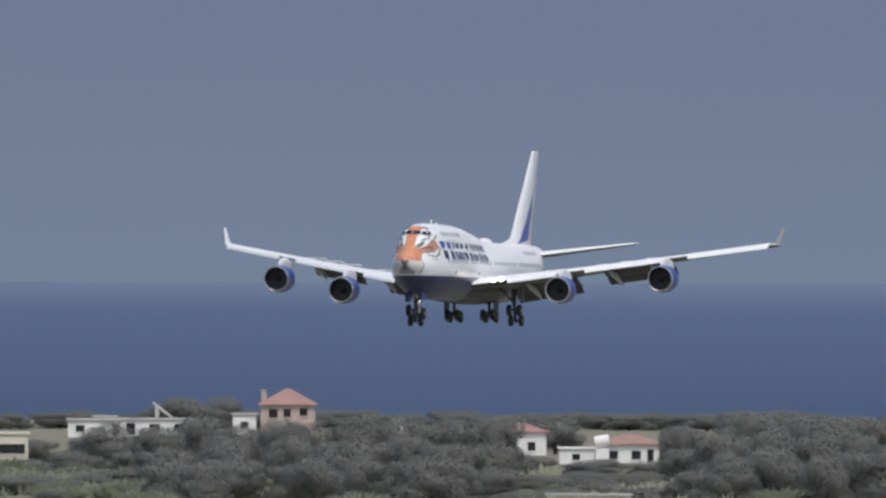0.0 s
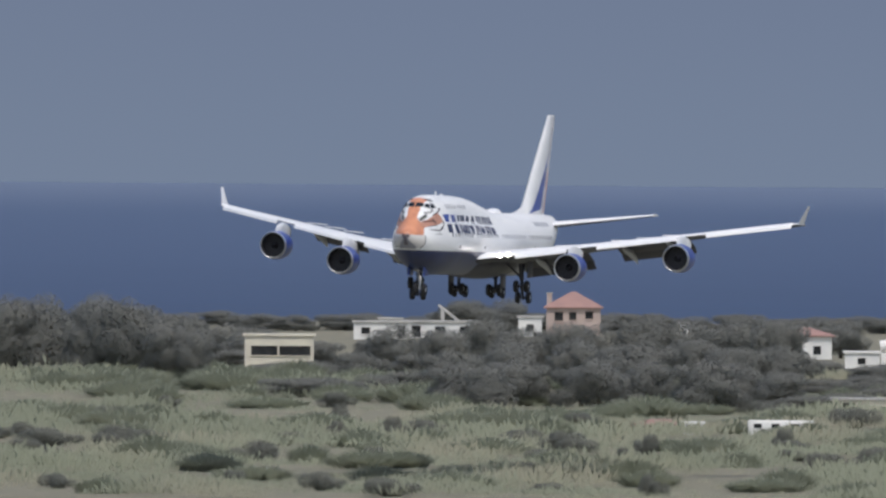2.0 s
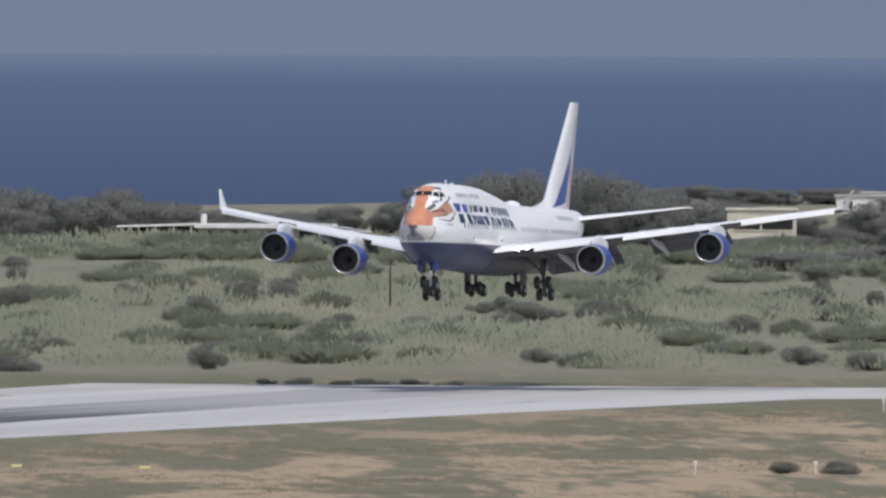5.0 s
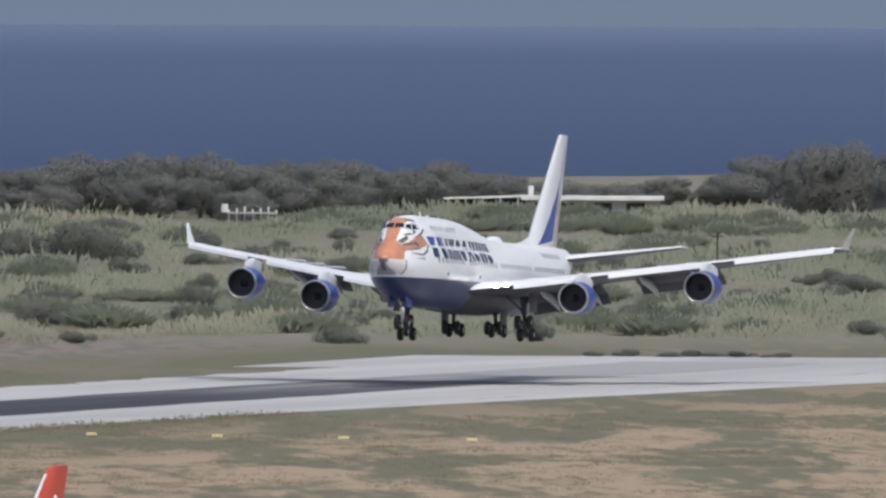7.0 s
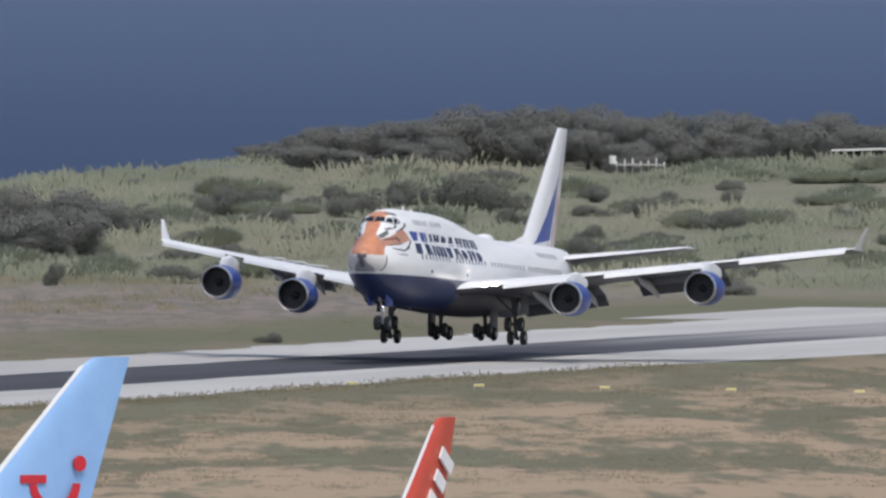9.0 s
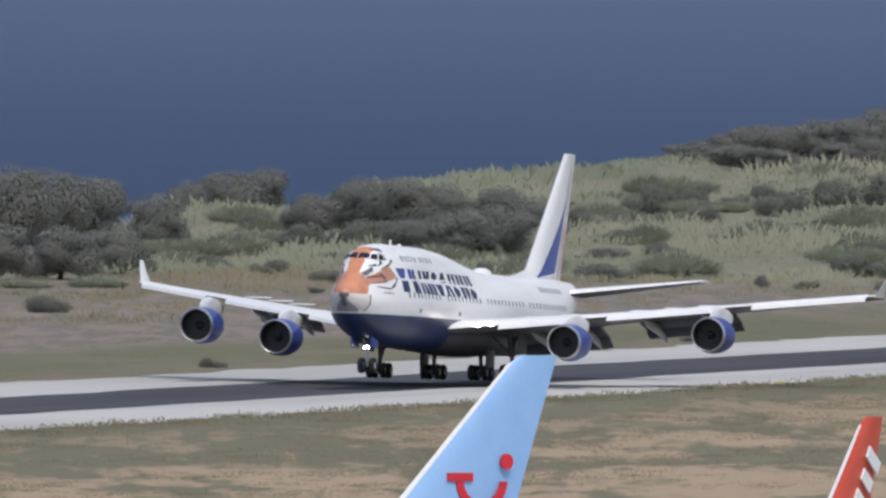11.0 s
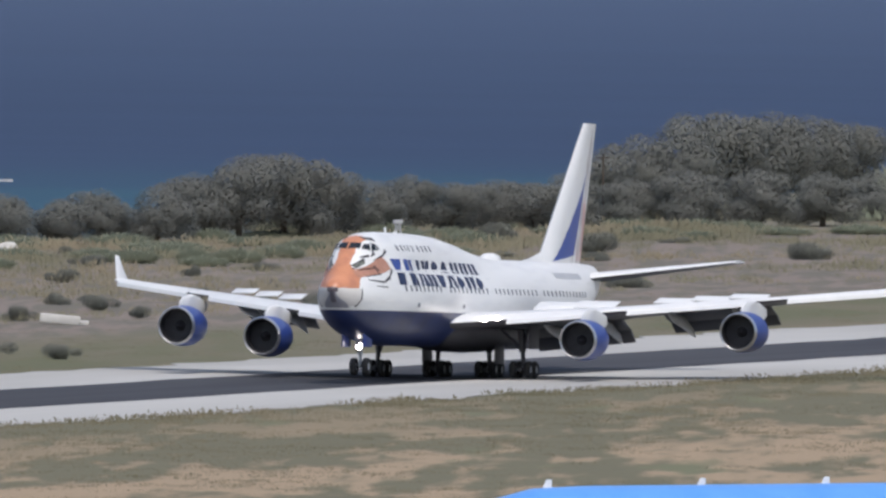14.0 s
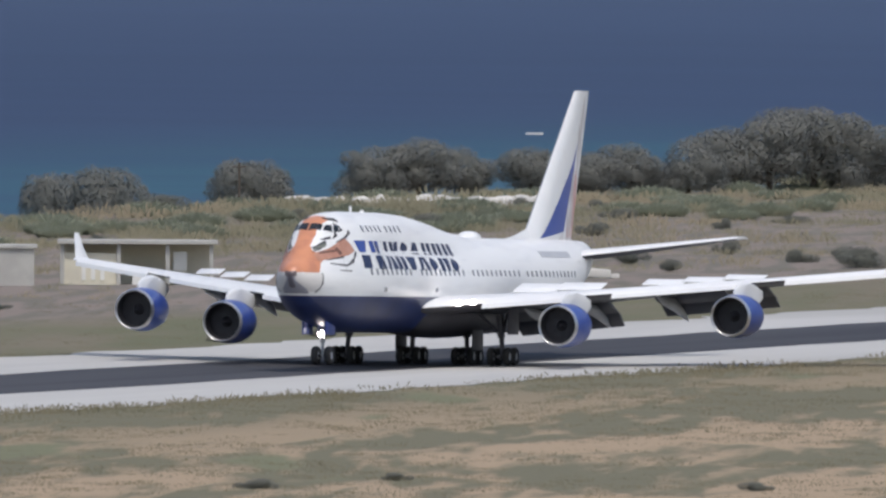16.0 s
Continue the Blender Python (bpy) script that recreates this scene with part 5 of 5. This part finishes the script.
# ---- buildings ----
def wall_with_holes(width, height, depth, holes):
    """A box of walls with recessed openings in its front (facing -y): holes (x0, x1, z0, z1). Returns walls and the recess backs."""
    bm = bmesh.new()
    xs = sorted({-width / 2, width / 2, *[h[0] for h in holes], *[h[1] for h in holes]})
    zs = sorted({0.0, height, *[h[2] for h in holes], *[h[3] for h in holes]})
    for x0, x1 in zip(xs, xs[1:]):
        for z0, z1 in zip(zs, zs[1:]):
            xm, zm = (x0 + x1) / 2, (z0 + z1) / 2
            if not any(h[0] < xm < h[1] and h[2] < zm < h[3] for h in holes):
                box((x1 - x0, 0.3, z1 - z0), (xm, -depth / 2 + 0.15, zm), bm=bm)
    box((width, 0.25, height), (0, depth / 2 - 0.125, height / 2), bm=bm)
    for s in (-1, 1):
        box((0.25, depth - 0.56, height), (s * (width / 2 - 0.125), 0, height / 2), bm=bm)
    box((width - 0.52, depth - 0.56, 0.2), (0, 0, height - 0.1), bm=bm)
    bmesh.ops.remove_doubles(bm, verts=bm.verts, dist=0.001)
    return bm


def faced(bearing, d, sink=0.0):
    """Pose of a building at a bearing and distance, its front turned to the airfield."""
    x, y, z = spot(bearing, d)
    return pose(x, y, z - sink, 0, 0, bearing)


def hip_roof(w, d, h, z, over=0.4):
    a, b = w / 2 + over, d / 2 + over
    r = max(0.3, a - b)
    bm = bmesh.new()
    v = [bm.verts.new(p) for p in ((-a, -b, z), (a, -b, z), (a, b, z), (-a, b, z), (-r, 0, z + h), (r, 0, z + h), (-a, -b, z - 0.18), (a, -b, z - 0.18), (a, b, z - 0.18), (-a, b, z - 0.18))]
    for f in ((0, 1, 5, 4), (1, 2, 5), (2, 3, 4, 5), (3, 0, 4), (6, 7, 1, 0), (7, 8, 2, 1), (8, 9, 3, 2), (9, 6, 0, 3), (9, 8, 7, 6)):
        bm.faces.new([v[i] for i in f])
    return bm


def house(name, label, at, w, d, h, roof_h, wall_m, roof_m, holes, chimney=None):
    ob = thing(name, label, "house", at)
    part("wall", wall_with_holes(w, h, d, holes), wall_m, ob, smooth=False)
    for x0, x1, z0, z1 in holes:
        win = part("window", box((x1 - x0 - 0.02, 0.06, z1 - z0 - 0.02), ((x0 + x1) / 2, -d / 2 + 0.24, (z0 + z1) / 2)), M_GLASS, ob, "dark window", False)
        part("sill", box((x1 - x0 + 0.2, 0.14, 0.1), ((x0 + x1) / 2, -d / 2 - 0.07, z0 - 0.06)), wall_m, win, smooth=False)
    if roof_h:
        part("roof", hip_roof(w, d, roof_h, h + 0.18), roof_m, ob, "red tiled hipped roof" if roof_m is M_ROOF else "", False)
    else:
        part("roof", box((w + 0.5, d + 0.5, 0.28), (0, 0, h + 0.14), 0.03), roof_m, ob, "flat roof slab", False)
    if chimney:
        x, top = chimney
        c = part("chimney", box((0.7, 0.7, top - h + 1.0), (x, -d / 4, (top + h - 1.0) / 2), 0.03), wall_m, ob, smooth=False)
        part("chimney_cap", box((0.95, 0.95, 0.15), (x, -d / 4, top + 0.08), 0.02), M_SLAB, c, smooth=False)
    return ob


house("tiled_house", "salmon two-storey house with red tiled hipped roof", faced(11.485, 3785, 0.3), 7.4, 7.0, 4.0, 2.1, M_PINKWALL, M_ROOF, [(1.6, 2.7, 2.6, 3.6), (-2.6, -1.4, 2.3, 3.5), (-0.6, 0.4, 2.4, 3.5)], (-3.3, 6.0))
house("house_annexe", "low pale annexe of a salmon house", faced(11.575, 3770, 0.3), 3.2, 4.0, 2.9, 0, M_WHITEWALL, M_SLAB, [(-0.5, 0.5, 1.0, 2.0)])
house("cream_pavilion", "cream flat-roofed building with long dark window band", faced(12.095, 3440, 0.0), 8.6, 6.0, 4.6, 0, M_WALL, M_WALL, [(-3.5, -0.2, 2.2, 3.4), (0.0, 3.9, 2.2, 3.4)])
house("white_villa", "white flat-roofed villa with a shaded porch", faced(11.885, 3700, 0.2), 7.2, 6.0, 2.4, 0, M_WHITEWALL, M_SLAB, [(2.2, 3.3, 0.4, 2.0), (-2.6, -1.4, 0.9, 1.8)])
house("white_villa_wing", "long white wing of a villa under a slab roof", faced(11.76, 3712, 0.2), 10.5, 6.0, 2.3, 0, M_WHITEWALL, M_SLAB, [(-3.9, -2.7, 0.3, 1.9), (-0.8, 0.6, 0.8, 1.8), (2.6, 3.8, 0.8, 1.8)])
ramp = thing("roof_stair", "pale slanting stair block on a villa roof", "stairs", faced(11.745, 3712, -2.38))
part("flight", box((3.4, 1.2, 0.35), (0, 0, 1.05), 0.03, turn=Matrix.Rotation(radians(38), 4, "Y")), M_SLAB, ramp, smooth=False)
part("support", box((0.5, 1.1, 1.75), (-0.75, 0, 0.87), 0.03), M_SLAB, ramp, smooth=False)
house("cottage", "white cottage with dull red tiled roof", faced(10.775, 3491, 0.2), 7.6, 6.0, 2.6, 1.2, M_WHITEWALL, M_ROOF, [(-2.6, -1.5, 0.8, 1.9), (0.2, 1.4, 0.8, 1.9), (2.2, 3.0, 0.3, 2.1)])
house("white_outbuilding", "small white outbuilding with flat roof", faced(10.885, 3480, 0.1), 4.4, 4.0, 2.1, 0, M_WHITEWALL, M_WHITEWALL, [(-0.6, 0.4, 0.7, 1.5)])
house("far_cottage", "far cottage with pinkish tiled roof", faced(11.0, 3555, 0.3), 6.4, 6.0, 3.2, 1.0, M_WHITEWALL, M_ROOF, [(-1.6, -0.6, 0.9, 2.0), (0.8, 1.8, 0.9, 2.0)])
house("yellow_hut", "low cream hut with two small dark windows", faced(10.86, 3226, 0.1), 9.8, 5.0, 1.9, 0, M_WALL, M_SLAB, [(0.9, 1.5, 0.7, 1.2), (3.5, 4.1, 0.7, 1.2), (-3.6, -2.2, 0.2, 1.6)])
# the shed's walls take the painted shade colour
house("rusty_shed", "low shed with rusty red roof", faced(11.305, 3127, 0.1), 5.6, 4.0, 1.0, 0.6, M_SHADE, M_ROOF, [(-1.8, -0.4, 0.2, 0.8)])
house("white_cabin", "small white cabin beside a rusty shed", faced(11.235, 3122, 0.1), 2.2, 2.4, 1.3, 0, M_WHITEWALL, M_WHITEWALL, [(-0.4, 0.2, 0.5, 0.9)])
house("tiny_white_house", "tiny white house between dark trees", faced(11.865, 3725, 0.2), 3.0, 3.0, 2.5, 0, M_WHITEWALL, M_SLAB, [(-0.5, 0.4, 0.9, 1.8)])
house("white_cistern", "small white roof cistern hut above trees", faced(11.255, 3440, 0.2), 1.0, 1.2, 6.4, 0, M_WHITEWALL, M_SLAB, [(-0.2, 0.2, 5.2, 5.7)])


def make_tank():
    tank = thing("water_tank", "round white water tank on a stand", "tank", faced(10.833, 3470, 0.0))
    part("stand", box((1.6, 1.6, 2.2), (0, 0, 1.1), 0.05), M_WHITEWALL, tank, smooth=False)
    part("drum", rod((-0.9, 0, 3.0), (0.9, 0, 3.3), 0.75, seg=20), M_WHITEWALL, tank)


def make_caravan():
    van = thing("caravan", "long white caravan parked in scrub", "caravan", faced(11.053, 3102))
    part("body", box((7.4, 2.3, 1.75), (0, 0, 1.15), 0.18), M_WHITEWALL, van)
    for x in (-2.6, -0.6, 1.6):
        part("window", box((0.9, 0.05, 0.5), (x, -1.17, 1.4)), M_GLASS, van, smooth=False)
    part("door", box((0.7, 0.05, 1.3), (2.9, -1.17, 1.05)), M_SLAB, van, smooth=False)
    for x in (-2.0, 1.9):
        for y in (-0.95, 0.95):
            hang("tyre", TYRE, van, "", Matrix.Translation((x, y, 0.6)) @ Matrix.Rotation(radians(90), 4, "Z") @ Matrix.Scale(0.95, 4))


def make_cafe():
    cafe = thing("beach_cafe", "long low beach cafe with white flat roof and open veranda", "building", faced(13.2, 3476, 0.2))
    part("wall", wall_with_holes(17.0, 1.75, 6.0, [(-7.4, -5.2, 0.3, 1.5), (-4.4, -2.4, 0.3, 1.5), (0.2, 2.4, 0.3, 1.5), (4.2, 6.6, 0.3, 1.5)]), M_SLAB, cafe, smooth=False, at=Matrix.Translation((4.6, 1.0, 0)))
    for x in (-1.7, 1.2, 5.9, 10.0):
        part("window", box((2.3, 0.06, 1.2), (x, -1.62, 0.9)), M_GLASS, cafe, smooth=False)
    part("roof", box((18.0, 7.4, 0.55), (4.6, 0.6, 2.08), 0.05), M_WHITEWALL, cafe, "white roof slab", False)
    part("veranda_roof", box((10.0, 6.0, 0.2), (-9.2, 0.2, 2.1), 0.03, turn=Matrix.Rotation(radians(-2), 4, "Y")), M_WHITEWALL, cafe, "pale veranda roof", False)
    for i in range(5):
        part("post", rod((-13.6 + 2.2 * i, -2.4, 0), (-13.6 + 2.2 * i, -2.4, 2.05), 0.12), M_WHITEWALL, cafe, smooth=False)
    # the dark under the veranda roof is painted onto its back wall
    part("veranda_back", box((9.0, 0.2, 1.9), (-9.0, 2.8, 0.95)), M_SHADE, cafe, "veranda back wall with shade painted dark", False)
    part("roof_tank", rod((-3.2, 0, 2.36), (-3.2, 0, 3.6), 0.38), M_WHITEWALL, cafe, "white roof tank")
    part("low_wall", box((4.0, 0.3, 0.6), (-15.8, -2.0, 0.3)), M_WHITEWALL, cafe, smooth=False)


def make_jetty():
    jetty = thing("wooden_platform", "low weathered platform with posts in the scrub", "platform", faced(13.83, 3385))
    part("deck", box((6.2, 2.0, 0.22), (0, 0, 1.9), 0.02), M_SLAB, jetty, smooth=False)
    for i in range(7):
        part("post", rod((-2.9 + 0.97 * i, 0.8, 0), (-2.9 + 0.97 * i, 0.8, 2.3 + 0.2 * (i % 3)), 0.1), M_WHITEWALL, jetty, smooth=False)
    part("white_drum", rod((-3.4, 0, 2.0), (-3.4, 0, 3.0), 0.45), M_WHITEWALL, jetty, "white drum")


def make_shelter():
    sh = thing("airfield_shelter", "long shelter with grey slab roof and pale walls", "shelter", faced(18.44, 2205))
    part("roof", box((12.8, 5.0, 0.32), (0, 0, 3.42), 0.04), M_SLAB, sh, "grey slab roof", False)
    part("wall", box((4.6, 0.3, 2.5), (-3.9, -1.6, 1.25)), M_WALL, sh, "cream front wall", False)
    part("back_wall", box((12.0, 0.3, 3.2), (0, 2.2, 1.6)), M_WALL, sh, "cream back wall", False)
    for i in range(3):
        part("door_leaf", box((0.34, 0.08, 1.15), (-4.3 + 0.75 * i, -1.8, 0.95)), M_WHITEWALL, sh, "white door leaf", False)
    for x in (-6.0, -1.5, 2.4, 5.9):
        part("post", box((0.3, 0.3, 3.26), (x, -1.9, 1.63)), M_SLAB, sh, smooth=False)
    part("side_panel", box((1.1, 0.2, 1.5), (3.4, -0.8, 1.9)), M_WHITEWALL, sh, smooth=False)
    part("low_wall", box((2.0, 0.3, 0.9), (0.6, -1.5, 0.45)), M_WHITEWALL, sh, smooth=False)
    house("grey_store", "plain grey flat-roofed store beside a shelter", faced(18.78, 2195), 9.6, 5.0, 3.0, 0, M_SLAB, M_SLAB, [(-1.2, 0.2, 0.2, 2.2)])


def make_mast(bearing, d, h, lattice):
    mast = thing("lattice_mast" if lattice else "utility_pole", "small grey lattice mast" if lattice else "weathered wooden utility pole", "mast" if lattice else "pole", faced(bearing, d))
    if not lattice:
        part("pole", rod((0, 0, -0.2), (0, 0, h), 0.16, 0.1), M_BARK, mast, smooth=False)
        part("crossarm", box((1.3, 0.12, 0.12), (0, -0.1, h - 0.4)), M_BARK, mast, smooth=False)
        return
    for sx in (-1, 1):
        for sy in (-1, 1):
            part("leg", rod((0.55 * sx, 0.55 * sy, -0.1), (0.18 * sx, 0.18 * sy, h), 0.06), M_GREY, mast, smooth=False)
    for i in range(5):
        z, k = h * i / 5, 0.55 - 0.37 * i / 5
        part("brace", rod((-k, -k, z), (k * 0.85, -k * 0.85, z + h / 5), 0.04), M_GREY, mast, smooth=False)
        part("brace", rod((k, -k, z), (-k * 0.85, -k * 0.85, z + h / 5), 0.04), M_GREY, mast, smooth=False)
    part("head", box((0.9, 0.5, 0.35), (0, 0, h + 0.1), 0.03), M_GREY, mast, smooth=False)
    part("cabinet", box((0.9, 0.7, 1.1), (-1.1, 0, 0.55), 0.03), M_WHITEWALL, mast, "white cabinet", False)


make_tank()
make_caravan()
make_cafe()
make_jetty()
make_shelter()
make_mast(16.80, 2510, 4.7, True)
make_mast(16.375, 2800, 7.6, False)
make_mast(18.23, 2600, 5.4, False)
make_mast(12.865, 3095, 5.6, False)


# ---- small things ----
def make_rocks():
    rnd = random.Random(17)
    for i in range(16):
        b, d = 17.61 + 0.50 * i / 15 + rnd.uniform(-0.01, 0.01), 2606 + rnd.uniform(-6, 6)
        x, y, z = spot(b, d)
        bm = bmesh.new()
        bmesh.ops.create_icosphere(bm, subdivisions=2, radius=1.0)
        for v in bm.verts:
            v.co *= 1 + 0.35 * noise.noise(v.co * 1.7 + Vector((i * 3.1, 0, 0)))
            v.co.z = max(v.co.z * 0.75, -0.3)
            v.co.x *= rnd.uniform(1.2, 1.25) + 0.5 * (i % 2)
        me = bpy.data.meshes.new("rock")
        bm.to_mesh(me)
        bm.free()
        me.materials.append(M_ROCK)
        ob = new("rock", me)
        ob.matrix_basis = pose(x, y, z + 0.27, 0, 0, rnd.uniform(-40, 40))
        tagged(ob, "pale weathered beach boulder", "rock", "boulders along the beach")


def make_signs():
    for i, x in enumerate((22.8, 34.2, 45.5, 56.8, 68.2)):
        sign = thing("taxiway_sign", "low yellow taxiway marker board in dry grass", "sign", pose(x, 2192 - 0.25 * (x - 22), 0, 0, 0, 12), "yellow marker boards")
        part("board", box((0.85, 0.12, 0.2), (0, 0, 0.32), 0.02), M_YELLOW, sign, smooth=False)
        for s in (-0.35, 0.35):
            part("leg", rod((s, 0, -0.02), (s, 0, 0.24), 0.03, seg=6), M_GREY, sign, smooth=False)
    for b, d, h in ((12.23, 2228, 0.9), (11.98, 2236, 0.8), (11.84, 2560, 0.9)):
        post = thing("marker_post", "thin white marker post in dry grass", "post", faced(b, d), "white marker posts")
        part("stake", rod((0, 0, -0.05), (0, 0, h), 0.05, seg=8), M_WHITEWALL, post, smooth=False)
        part("cap", box((0.3, 0.12, 0.3), (0, 0, h + 0.1), 0.03), M_WHITEWALL, post, smooth=False)


def make_boat():
    a, d = radians(17.618), 3180
    z = -2.5 + 27.0 * ((d - 2600) / 2330) ** 2
    boat = thing("small_boat", "small white motorboat on the sea", "boat", pose(EYE[0] - d * math.sin(a), d * math.cos(a), z, 0, 0, 17))
    rings = [[Vector((x, w * s, h)) for s, h in ((-1, 0.28), (-0.7, -0.15), (0.7, -0.15), (1, 0.28))] for x, w in ((-1.0, 0.4), (-0.3, 0.45), (0.5, 0.4), (1.0, 0.05))]
    part("hull", loft(rings), M_WHITEWALL, boat)
    part("windscreen", box((0.06, 0.5, 0.25), (0.2, 0, 0.38)), M_GLASS, boat, smooth=False)


def make_block():
    block = thing("concrete_block", "pale tilted concrete block lying on bare soil", "block", faced(17.5, 2243))
    part("slab", box((3.3, 1.4, 0.75), (0, 0, 0.42), 0.12, turn=Matrix.Rotation(radians(5), 4, "Y")), M_ROCK, block)
    part("chip", box((0.8, 0.6, 0.4), (1.9, -0.5, 0.16), 0.1, turn=Matrix.Rotation(radians(20), 4, "Z")), M_ROCK, block)


make_rocks()
make_block()
make_signs()
make_boat()

motions()
